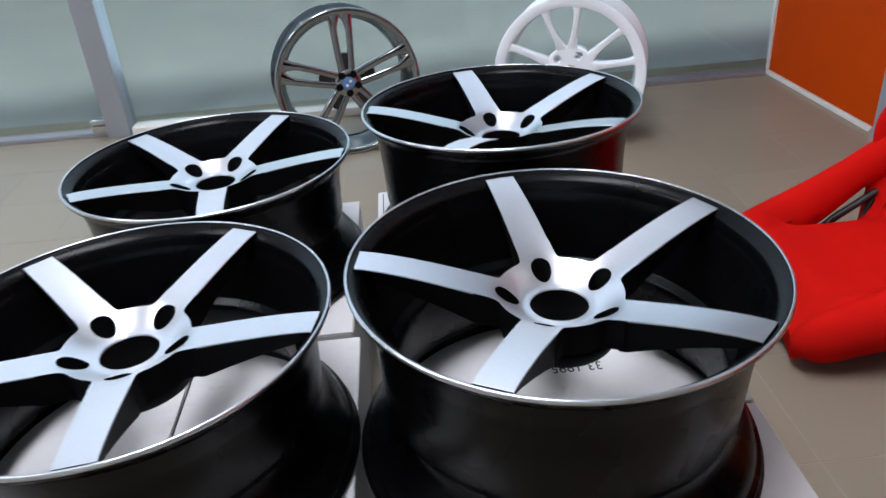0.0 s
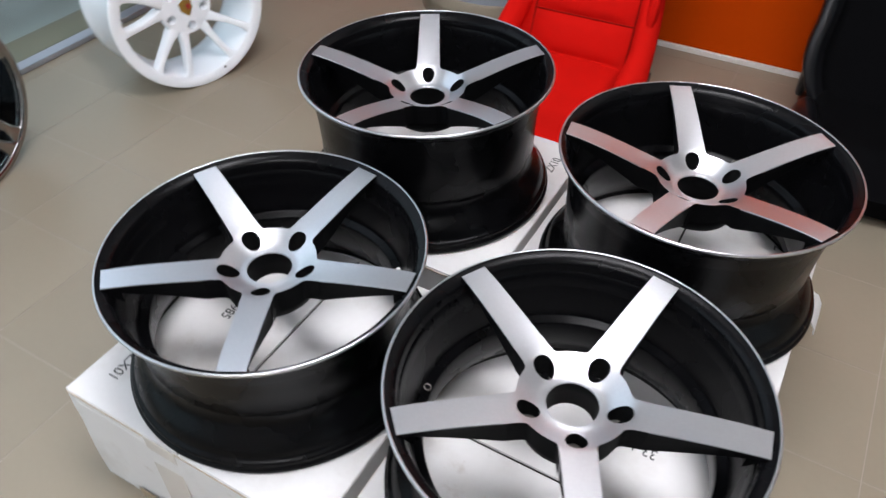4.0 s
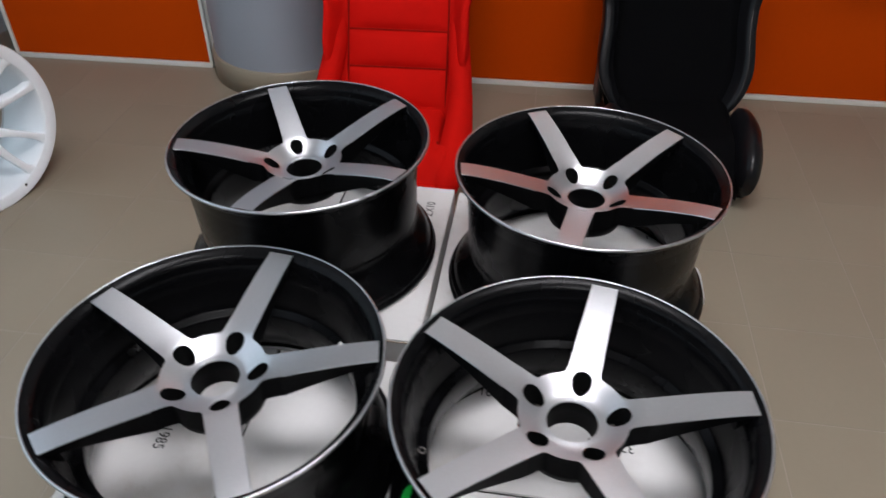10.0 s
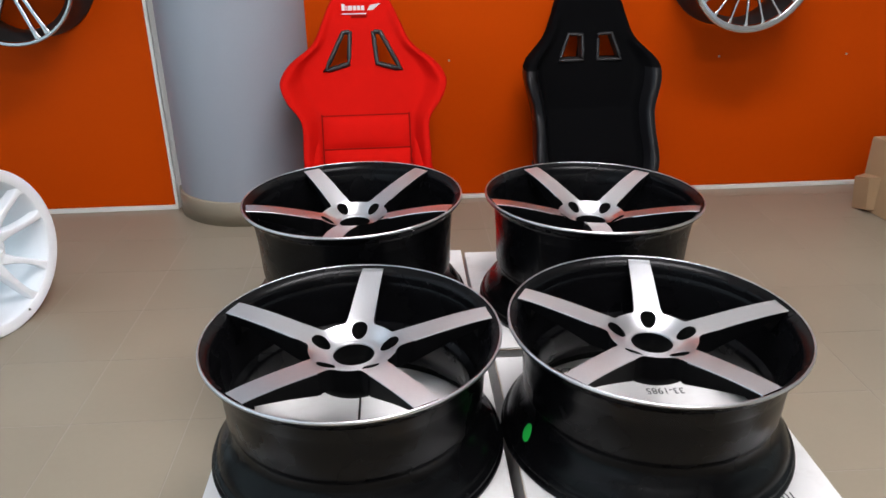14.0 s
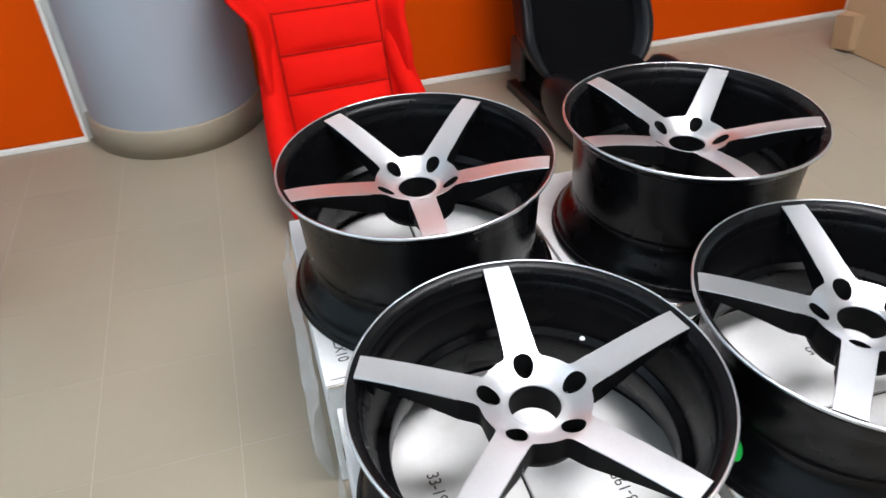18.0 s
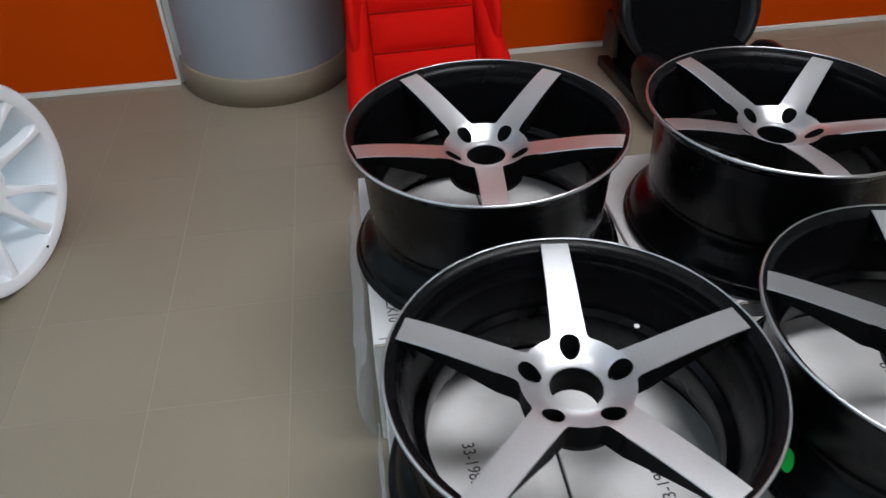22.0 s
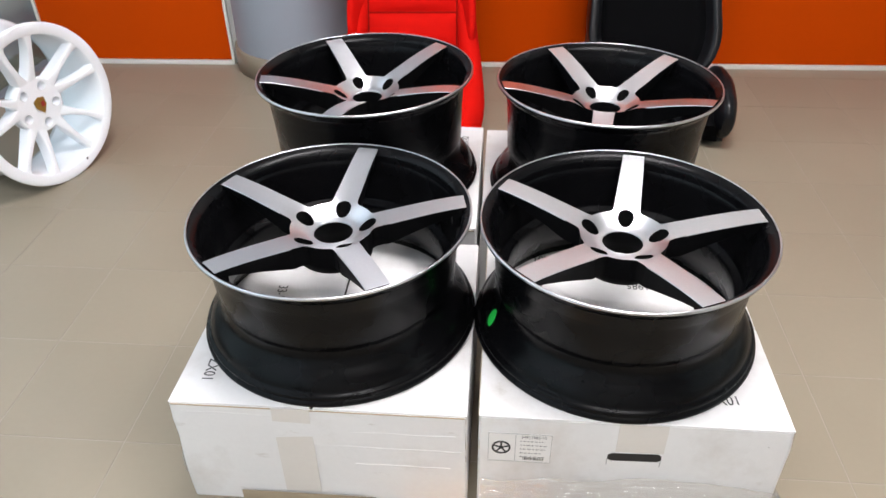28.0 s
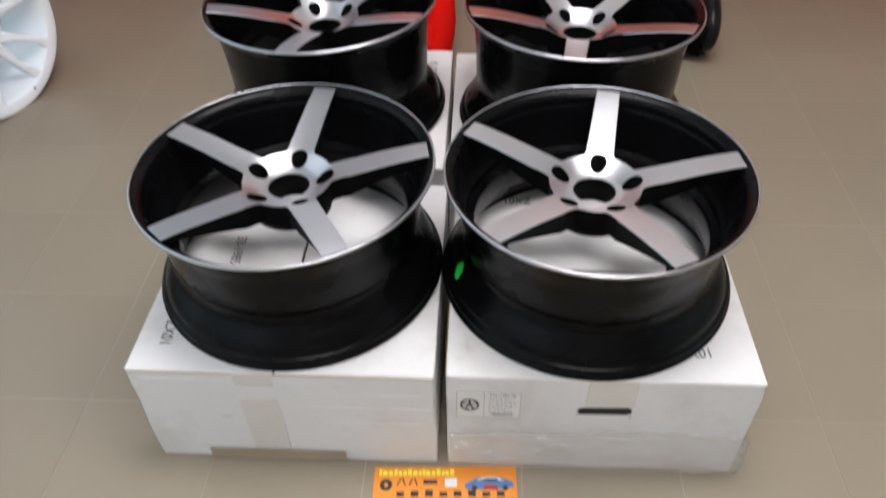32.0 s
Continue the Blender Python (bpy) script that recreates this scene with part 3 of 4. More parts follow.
    out["mounting_pad"] = mesh_of("mounting_pad", lathe([(BORE + 0.0004, hub_z - 0.003), (BORE + 0.0004, pad), (0.062, pad), (0.070, pad + 0.006), (0.0735, hub_z - 0.030), (0.0735, hub_z - 0.018), (0.060, hub_z - 0.0265), (BORE + 0.001, hub_z - 0.0265)], 64), M_SHADED, 35)
    out["bore"] = mesh_of("bore", lathe([(BORE + 0.0016, hub_z + 0.0004), (BORE + 0.0002, hub_z - 0.0006), (BORE, hub_z - 0.0028)], 64), [M_MACHINED], 30)
    # bolt pocket: a dark cup with a seat of bare metal
    bm = bmesh.new()
    n = len(lug)
    a = [bm.verts.new((x, y, face_height(math.hypot(x, y), hub_z, tip_z) + 0.0003)) for x, y in lug]
    b = [bm.verts.new((0.0625 + (x - 0.0640) * 0.88, y * 0.93, hub_z - 0.022)) for x, y in lug]
    c = [bm.verts.new((0.0612 + (x - 0.0640) * 0.52, y * 0.58, hub_z - 0.0255)) for x, y in lug]
    for u, v in ((a, b), (b, c)):
        for i in range(n):
            j = (i + 1) % n
            bm.faces.new((u[i], u[j], v[j], v[i]))
    for f in list(bm.faces)[n:]:
        f.material_index = 1
    bm.faces.new(c)
    out["bolt_pocket"] = mesh_of("bolt_pocket", bm, [M_POCKET, M_STEEL], 40)
    # valve hole in the shelf: a bare rim round a dark bore
    bm = lathe([(0.0001, -0.002), (0.0042, -0.002), (0.0046, 0.0006)], 20)
    lathe([(0.0046, 0.0006), (0.0051, 0.0009), (0.0058, 0.0005), (0.0060, -0.0008)], 20, bm=bm, mat=1)
    out["valve_hole"] = mesh_of("valve_hole", bm, [M_POCKET, M_STEEL], 40)
    out["ledge"] = ledge
    return out


FRONT, REAR = wheel_meshes(0.2350, 0.049, 0.122, 0.0166), wheel_meshes(0.2725, 0.068, 0.143, 0.0148)


def display_wheel(meshes, x, y, z, turn, lean_x, lean_y, label, valve):
    m = pose(x, y, z, math.degrees(lean_y), math.degrees(-lean_x), 0) @ pose(0, 0, 0, 0, 0, turn)
    w = thing("car_wheel", m, label, "wheel", "concave five-spoke wheels on cartons")

    def sub(name, angle=0.0, under=None, label_=""):
        ob = new(name, meshes[name])
        ob.parent = under or w
        ob.matrix_basis = pose(0, 0, 0, 0, 0, angle)
        if label_:
            ob["label"] = label_
        return ob
    sub("barrel", 0, None, "satin black barrel")
    sub("lip", 0, None, "thin machined silver rim edge")
    hub = sub("hub", 0, None, "machined silver hub")
    sub("bore", 0, hub)
    sub("mounting_pad", 0, None, "black pad under the hub")
    for s in range(5):
        sp = sub("spoke", 72 * s, None, "flat machined silver spoke with black flanks")
        sub("bolt_pocket", 72 * s, hub)
        sub("spoke_foot", 0, sp)
    if valve is not None:
        hole = sub("valve_hole", 0, None, "small valve hole with a bare metal rim")
        hole.matrix_basis = pose(0, 0, 0, 0, 0, valve - turn) @ pose(0.2126, 0, meshes["ledge"] - 0.0001, 0, -15, 0)
    return w


WA = display_wheel(FRONT, -0.2629, -0.2661, 0.2570, 83.1, 0.0059, 0.0050, "black concave five-spoke wheel with machined silver face on a white carton", None)
WB = display_wheel(FRONT, 0.2657, -0.2704, 0.2602, 79.5, 0.0030, 0.0046, "black concave five-spoke wheel with silver face and green sticker", 189)
display_wheel(REAR, -0.2825, 0.2752, 0.2692, 118.9, 0.0190, -0.0002, "wider black concave five-spoke wheel with silver spokes on a carton", 227)
display_wheel(REAR, 0.2819, 0.2616, 0.2602, 117.1, -0.0098, -0.0174, "wider black concave wheel, silver spokes, carton with torn flap below", 81)

# valve hole of one barrel: a white disc for the lit carton seen through
dot = part("balance_mark", lathe([(0.0001, 0.0010), (0.0040, 0.0010), (0.0044, 0.0), (0.0001, 0.0)], 20), M_LABEL, WA, "small white disc for the valve hole, where the carton shows through")
dot.matrix_basis = pose(0, 0, 0, 0, 0, 46.3 - 83.1) @ pose(0.2126, 0, 0.1220, 0, -15, 0)

M_WORN = material("scuffed_carton_edge", (0.50, 0.46, 0.41), 0.8, 0.0, 0.35, 30)
# ---------- cartons ----------


def carton(x0, x1, y0, y1, h, seam, along_y, label):
    """A white wheel carton: four sides, two top flaps that meet at a seam, printed on top."""
    cx, cy = (x0 + x1) / 2, (y0 + y1) / 2
    t = thing("carton", pose(cx, cy, 0), label, "cardboard box", "white wheel cartons")
    a, b = (x1 - x0) / 2, (y1 - y0) / 2
    bm = block(-a, a, -b, b, 0.001, h - 0.004)
    es = [e for e in bm.edges if abs(e.verts[0].co.z - e.verts[1].co.z) > 0.1]
    bmesh.ops.bevel(bm, geom=es, offset=0.006, segments=3, affect="EDGES", profile=0.5)
    bmesh.ops.subdivide_edges(bm, edges=[e for e in bm.edges if e.calc_length() > 0.15], cuts=5, use_grid_fill=True)
    for v in bm.verts:          # slightly bulged, dented sides
        if v.co.z < h - 0.02:
            k = noise.noise(Vector((v.co.x * 5 + cx * 9, v.co.y * 5 + cy * 7, v.co.z * 7))) * 0.004
            v.co.x += math.copysign(k, v.co.x) if abs(v.co.x) > a - 0.02 else 0
            v.co.y += math.copysign(k, v.co.y) if abs(v.co.y) > b - 0.02 else 0
    part("body", bm, M_CARTON, t, smooth=40)
    d = seam - (cx if along_y else cy)
    g = 0.0021
    if along_y:
        spans = ((-a, d - g, -b, b), (d + g, a, -b, b))
    else:
        spans = ((-a, a, -b, d - g), (-a, a, d + g, b))
    for u0, u1, v0, v1 in spans:
        part("top_flap", block(u0 + 0.0005, u1 - 0.0005, v0 + 0.0005, v1 - 0.0005, h - 0.0038, h, 0.0013), M_CARTON, t)
    if along_y:
        part("seam_gap", block(d - g, d + g, -b + 0.002, b - 0.002, h - 0.0041, h - 0.0036), M_HOLE, t)
    else:
        part("seam_gap", block(-a + 0.002, a - 0.002, d - g, d + g, h - 0.0041, h - 0.0036), M_HOLE, t)
    # brown strip at both ends: the shade in the gap under the flaps
    for s in (-1, 1):
        if along_y:
            part("fold", block(-a + 0.004, a - 0.004, s * (b + 0.0006) - 0.0007, s * (b + 0.0006) + 0.0007, h - 0.0062, h - 0.0042), M_CORE, t)
        else:
            part("fold", block(s * (a + 0.0006) - 0.0007, s * (a + 0.0006) + 0.0007, -b + 0.004, b - 0.004, h - 0.0062, h - 0.0042), M_CORE, t)
    return t, cx, cy, h


def print_on(c, text, x, y, angle, size, squash=1.0):
    t, cx, cy, h = c
    words(text, size, M_INK, "printed_text", pose(x - cx, y - cy, h + 0.0004, 0, 0, angle), t, squash)


CA = carton(-0.521, 0.000, -0.533, -0.026, 0.257, -0.268, True, "white wheel carton with ZX01 printed on its top")
CB = carton(0.020, 0.539, -0.532, -0.012, 0.260, -0.278, False, "white wheel carton with paper label, hand hole and stretch film")
CC = carton(-0.531, -0.009, 0.018, 0.543, 0.269, -0.273, True, "white wheel carton with stretch film on its outer side")
CD = carton(0.001, 0.529, 0.026, 0.545, 0.260, 0.270, True, "white wheel carton with a torn flap on its side")
print_on(CA, "ZX01", -0.471, -0.452, -88, 0.029, 0.85)
print_on(CA, "33-1985", -0.400, -0.239, -88, 0.028, 0.85)
print_on(CA, "33-1985", -0.128, -0.312, 94, 0.028, 0.85)
print_on(CB, "33-1985", 0.348, -0.160, 178, 0.028, 0.85)
print_on(CB, "ZX01", 0.147, -0.075, 178, 0.029, 0.85)
print_on(CB, "ZX01", 0.436, -0.471, 4, 0.029, 0.85)
print_on(CB, "33-1985", 0.200, -0.386, 6, 0.028, 0.85)
print_on(CC, "ZX10", -0.056, 0.452, 90, 0.029, 0.85)
print_on(CC, "ZX10", -0.491, 0.097, -88, 0.029, 0.85)
print_on(CC, "33-1995", -0.405, 0.310, -88, 0.028, 0.85)
print_on(CD, "33-1995", 0.157, 0.320, -91, 0.028, 0.85)
print_on(CD, "ZX01", 0.455, 0.452, 93, 0.029, 0.85)


def front_of_b(t, cx, cy, h):
    y = -0.532 - cy
    lab = part("paper_label", block(0.037 - cx, 0.146 - cx, y - 0.0016, y - 0.0008, 0.150, 0.222), M_LABEL, t, "white paper label with a wheel drawing")
    bm = bmesh.new()
    for s in range(5):
        brick(bm, 0.002, 0.0135, -0.0016, 0.0016, -0.0003, 0.0003, m=pose(0, 0, 0, 0, 0, 90 + 72 * s))
    lathe([(0.0130, -0.0003), (0.0165, -0.0003), (0.0165, 0.0003), (0.0130, 0.0003)], 32, True, bm)
    lathe([(0.0005, -0.0003), (0.0035, -0.0003), (0.0035, 0.0003), (0.0005, 0.0003)], 16, True, bm)
    part("wheel_drawing", bm, M_INK, lab, m=pose(0.0595 - cx, y - 0.002, 0.186, 90))
    bm = bmesh.new()
    rnd = random.Random(3)
    for i, (u0, u1, hh) in enumerate(((0.092, 0.134, 0.0014), (0.092, 0.138, 0.0014), (0.092, 0.136, 0.0014), (0.092, 0.128, 0.0014), (0.092, 0.136, 0.0016))):
        z, u = 0.204 - 0.0100 * i, u0
        while u < u1:
            w = rnd.uniform(0.0022, 0.0065)
            brick(bm, u - cx, min(u + w, u1) - cx, y - 0.0022, y - 0.0017, z - hh / 2, z + hh / 2)
            u += w + 0.0022
    for z in (0.1505, 0.2215):
        brick(bm, 0.0372 - cx, 0.1458 - cx, y - 0.0019, y - 0.0016, z - 0.0003, z + 0.0003)
    for u in (0.0375, 0.0840, 0.1455):
        brick(bm, u - 0.0003 - cx, u + 0.0003 - cx, y - 0.0019, y - 0.0016, 0.1508, 0.2212)
    part("label_lines", bm, M_FAINT, lab)
    words("54911985-10", 0.0088, M_FAINT, "printed_text", pose(0.115 - cx, y - 0.0022, 0.2145, 90), lab, 0.92)
    bm = bmesh.new()
    for i in range(14):
        u = 0.098 + 0.0026 * i
        brick(bm, u - cx, u + (0.0014 if i % 3 else 0.0007) - cx, y - 0.0026, y - 0.0023, 0.1565, 0.1625)
    part("barcode", bm, M_INK, lab)
    bm = loft([[(u + 0.0 - cx, yy, z) for u, z in ((0.249, 0.166), (0.328, 0.168), (0.334, 0.173), (0.334, 0.182), (0.328, 0.187), (0.249, 0.185), (0.243, 0.180), (0.243, 0.171))] for yy in (y - 0.0012, y + 0.006)])
    part("hand_hole", bm, M_HOLE, t, "dark oval hand hole")
    for u0 in (0.2425, 0.3335):
        part("tear_line", block(u0 - 0.0005 - cx, u0 + 0.0005 - cx, y - 0.0014, y - 0.0008, 0.156, 0.171), M_FAINT, t)
    part("tape", block(0.255 - cx, 0.336 - cx, y - 0.0016, y - 0.0009, 0.190, 0.2585), M_TAPEC, t, "clear brownish packing tape")
    part("edge_tick", block(0.502 - cx, 0.507 - cx, y - 0.0016, y - 0.0009, 0.205, 0.222), M_FAINT, t)


M_TAPEC = material("clear_tape", (0.67, 0.635, 0.59), 0.22, 0.0, 0.05, 14)
front_of_b(*CB)
t, cx, cy, h = CA
part("tape", block(-0.425 - cx, -0.169 - cx, -0.533 - cy - 0.0062, -0.533 - cy - 0.0052, 0.001, 0.030), M_TAN, t, "tan tape along the bottom edge")
part("tape", block(-0.339 - cx, -0.272 - cx, -0.533 - cy - 0.0019, -0.533 - cy - 0.0010, 0.031, 0.2545), M_TAPEC, t, "clear brownish packing tape")
t, cx, cy, h = CC
part("fold_line", block(-0.520 - cx, -0.20 - cx, 0.0290 - cy, 0.0308 - cy, h + 0.0001, h + 0.0004), M_HOLE, t, "dark slit along the folded front edge")
t, cx, cy, h = CD
# torn flap that hangs off the outer side
sec = []
for u, w0, w1, z in ((0.529, 0.262, 0.338, 0.2615), (0.546, 0.264, 0.340, 0.253), (0.557, 0.268, 0.341, 0.234), (0.561, 0.275, 0.339, 0.213)):
    sec.append([(u - cx, w0 - cy, z), (u - cx, w1 - cy, z + 0.004), (u - cx + 0.003, w1 - cy, z + 0.003), (u - cx + 0.003, w0 - cy, z - 0.001)])
part("torn_flap", loft(sec), M_CARTON, t, "torn white flap", 40)
part("torn_edge", block(0.5298 - cx, 0.5310 - cx, 0.19 - cy, 0.255 - cy, 0.232, 0.240), M_CORE, t)
part("tear_slit", loft([[(x - cx, 0.252 - cy, 0.258), (x - cx, 0.266 - cy, 0.258), (x - cx, 0.263 - cy, 0.236), (x - cx, 0.240 - cy, 0.226)] for x in (0.527, 0.5304)]), M_HOLE, t, "dark slit beside the torn flap")
# crease across the top, its shade drawn as a thin grey strip
part("fold_line", block(0.10 - cx, 0.525 - cx, 0.0325 - cy, 0.0333 - cy, h + 0.0001, h + 0.0004), M_FAINT, t)
rnd = random.Random(8)
bm = bmesh.new()
for i in range(9):
    z = 0.196 + 0.0068 * i
    w = rnd.uniform(0.010, 0.024)
    brick(bm, 0.5296 - w - cx, 0.5305 + rnd.uniform(-0.001, 0.0015) - cx, 0.0240 - rnd.uniform(0, 0.0015) - cy, 0.030 + rnd.uniform(0, 0.006) - cy, z, z + 0.0058, 0.001)
part("crushed_corner", bm, M_CORE, t, "crushed brown corner with bare corrugation")
t, cx, cy, h = CB
part("torn_edge", block(0.5405 - cx, 0.5430 - cx, -0.075 - cy, -0.014 - cy, 0.200, 0.262), M_CORE, t, "worn brown corner")


def film(name, pts, z0, z1, seed, label, sag=0.012):
    """Wrinkled stretch film that follows a carton's sides: pts are plan points."""
    rnd = random.Random(seed)
    bm = bmesh.new()
    path = []
    for (ax, ay), (bx, by) in zip(pts, pts[1:]):
        n = max(2, int(math.hypot(bx - ax, by - ay) / 0.016))
        path += [(ax + (bx - ax) * i / n, ay + (by - ay) * i / n) for i in range(n)]
    path.append(pts[-1])
    cxx, cyy = sum(p[0] for p in path) / len(path), sum(p[1] for p in path) / len(path)
    rows = 16
    grid = []
    for j in range(rows + 1):
        row = []
        for i, (x, y) in enumerate(path):
            v = j / rows
            top = z1 + 0.022 * noise.noise(Vector((i * 0.13, seed, 0.3))) + 0.012 * math.sin(i * 0.21 + seed)
            z = z0 + (top - z0) * v
            out = 0.010 + sag * math.sin(math.pi * v) * (0.6 + 0.4 * noise.noise(Vector((i * 0.2, j * 0.3, seed)))) + 0.005 * noise.noise(Vector((i * 0.5, j * 0.9, seed + 3)))
            dx, dy = x - OUT[0], y - OUT[1]
            q = math.hypot(dx, dy) or 1
            row.append(bm.verts.new((x + dx / q * out, y + dy / q * out, z)))
        grid.append(row)
    for a, b in zip(grid, grid[1:]):
        for i in range(len(path) - 1):
            bm.faces.new((a[i], a[i + 1], b[i + 1], b[i]))
    ob = tagged(part(name, bm, M_FILM, None, "", 60), label, "plastic film")
    ob.visible_shadow = False
    return ob


OUT = (0.0, 0.0)
film("stretch_film", [(0.024, -0.534), (0.539, -0.534), (0.541, -0.02)], 0.004, 0.125, 4, "clear wrinkled stretch film round a carton", 0.008)
film("stretch_film", [(0.532, 0.06), (0.532, 0.52)], 0.004, 0.110, 9, "clear stretch film on a carton side", 0.008)
film("stretch_film", [(-0.524, -0.05), (-0.525, -0.50)], 0.004, 0.150, 12, "clear stretch film on a carton side", 0.014)
film("stretch_film", [(-0.533, 0.54), (-0.534, 0.022)], 0.001, 0.246, 6, "clear sagging stretch film on a carton side", 0.046)

# creases across the front of the front carton, worn corner edges
t, cx, cy, h = CA
for x0, x1, z in ((-0.30, -0.02, 0.205), (-0.34, -0.01, 0.166), (-0.50, -0.30, 0.236), (-0.20, -0.03, 0.120)):
    bm = bmesh.new()
    pts = [(x0 + (x1 - x0) * k / 12 - cx, -0.5335 - cy, z + 0.0025 * noise.noise(Vector((k * 0.4, z * 50, 1.0)))) for k in range(13)]
    part("crease", tube(pts, 0.0011, 6, False, bm), M_CARTON, t, "", 60)
for c_, corners in ((CA, ((-0.521, -0.533), (0.0, -0.533), (-0.521, -0.026))), (CB, ((0.020, -0.532), (0.539, -0.532), (0.539, -0.012))), (CC, ((-0.531, 0.018), (-0.531, 0.543))), (CD, ((0.529, 0.026), (0.529, 0.545)))):
    t, cx, cy, h = c_
    for n_, (x, y) in enumerate(corners):
        ux, uy = math.copysign(1, x - cx), math.copysign(1, y - cy)
        pts = []
        for k in range(15):
            g = 0.0012 * noise.noise(Vector((k * 0.7, x * 9, y * 7)))
            pts.append((x - cx - ux * (0.0022 + g), y - cy - uy * (0.0022 + g), 0.004 + (h - 0.010) * k / 14))
        part("worn_edge", tube(pts, 0.0012, 6), M_WORN, t, "", 60)

# faded ring mark on the outer side of the front carton
t, cx, cy, h = CA
bm = bmesh.new()
for v in (-0.012, 0.012):
    lathe([(0.0095, -0.0003), (0.0135, -0.0003), (0.0135, 0.0003), (0.0095, 0.0003)], 28, True, bm)
    bmesh.ops.translate(bm, vec=(0.012 if v < 0 else 0.006, 0.008 if v < 0 else -0.004, 0), verts=list(bm.verts)[-28 * 4:] if v > 0 else list(bm.verts))
part("ring_mark", bm, M_INK, t, "two dark printed rings", m=pose(-0.5225 - cx, -0.060 - cy, 0.190, 90, 0, -90))

# green oval sticker on the barrel of the front wheel
bm = bmesh.new()
ring = []
for i in range(20):
    a = 2 * math.pi * i / 20
    z, w = 0.3105 + 0.0112 * math.sin(a), 0.0116 * math.cos(a) - 0.0066 * math.sin(a)
    ring.append((z, w))
ang0 = math.radians(196.0)
def on_barrel(z, w):
    zz = z - 0.2602
    r = table([(0.0275, 0.2522), (0.037, 0.2486), (0.0465, 0.2420), (0.0560, 0.2335), (0.064, 0.2260), (0.075, 0.2215)], zz) + 0.0012
    a = ang0 + w / r
    return (0.2657 + r * math.cos(a), -0.2704 + r * math.sin(a), z)
loop = [bm.verts.new(on_barrel(z, w)) for z, w in ring]
mid = bm.verts.new(on_barrel(0.3105, 0))
for i in range(20):
    bm.faces.new((loop[i], loop[(i + 1) % 20], mid))
sticker = part("sticker", bm, M_GREEN, None, "small green oval sticker", 60)
sticker.parent = WB
sticker.matrix_parent_inverse = WB.matrix_basis.inverted()

# ---------- flyer ----------
fl = thing("flyer", pose(0.017, -0.586, 0.001, 0, 0, 2.2), "orange printed advertising flyer lying on the floor", "flyer")
part("sheet", block(-0.131, 0.131, -0.042, 0.041, 0, 0.0008), M_FLYER, fl)
for x, y0, y1, n, seed in ((-0.122, 0.023, 0.036, 16, 1), (-0.108, -0.037, -0.025, 19, 2)):
    bm = bmesh.new()
    rnd = random.Random(seed)
    for i in range(n):
        w = rnd.uniform(0.006, 0.011)
        brick(bm, x, x + w * 0.8, y0, y1 - (0.003 if i % 3 else 0), 0.0009, 0.0012)
        x += w * 1.05
    part("headline_bars", bm, M_YELLOW, fl, "yellow headline bars")
sec = [[(u, v - 0.047, z) for u, v in ((0.035, 0.052), (0.060, 0.066), (0.100, 0.068), (0.124, 0.057), (0.126, 0.047), (0.090, 0.041), (0.038, 0.043))] for z in (0.0009, 0.0012)]
part("car_picture", loft(sec), M_BLUE, fl, "blue car picture")
part("car_roof", loft([[(0.058, 0.0135, z), (0.070, 0.0190, z), (0.096, 0.0195, z), (0.108, 0.0125, z)] for z in (0.0010, 0.0015)]), M_LABEL, fl, "white car picture")
part("car_window", loft([[(0.064, 0.0125, z), (0.073, 0.0165, z), (0.093, 0.0170, z), (0.101, 0.0120, z)] for z in (0.0011, 0.0018)]), M_INK, fl)
part("car_stripe", block(0.070, 0.096, -0.006, 0.004, 0.0013, 0.0016), M_BADGERED, fl)
for u in (0.054, 0.110):
    part("car_tyre", lathe([(0.0005, 0.0019), (0.0052, 0.0019), (0.0052, 0.0011)], 16), M_INK, fl, m=pose(u, -0.002, 0))
bm = bmesh.new()
lathe([(0.004, 0.0009), (0.0115, 0.0009), (0.0115, 0.0012), (0.004, 0.0012)], 24, True, bm)
bmesh.ops.translate(bm, vec=(-0.108, 0.004, 0), verts=bm.verts)
for x in (-0.080, -0.058):
    for s_ in (-1, 1):
        brick(bm, -0.0012, 0.0012, -0.008, 0.008, 0.0009, 0.0012, m=pose(x + 0.0045 * s_, 0.010, 0, 0, 0, 22 * s_))
brick(bm, -0.040, -0.014, 0.006, 0.014, 0.0009, 0.0012)
for i in range(8):
    brick(bm, -0.088 + 0.026 * i, -0.074 + 0.026 * i, -0.019, -0.010 + 0.002 * (i % 3), 0.0009, 0.0012)
part("product_pictures", bm, M_INK, fl, "small dark product pictures")
part("white_box_picture", block(0.0, 0.022, 0.000, 0.017, 0.0009, 0.0012), M_LABEL, fl)

# ---------- bucket seats ----------


def smoothstep(a, b, x):
    k = min(max((x - a) / (b - a), 0), 1)
    return k * k * (3 - 2 * k)


def inside(poly, x, y):
    hit = False
    for (ax, ay), (bx, by) in zip(poly, poly[1:] + poly[:1]):
        if (ay > y) != (by > y) and x < (bx - ax) * (y - ay) / (by - ay) + ax:
            hit = not hit
    return hit


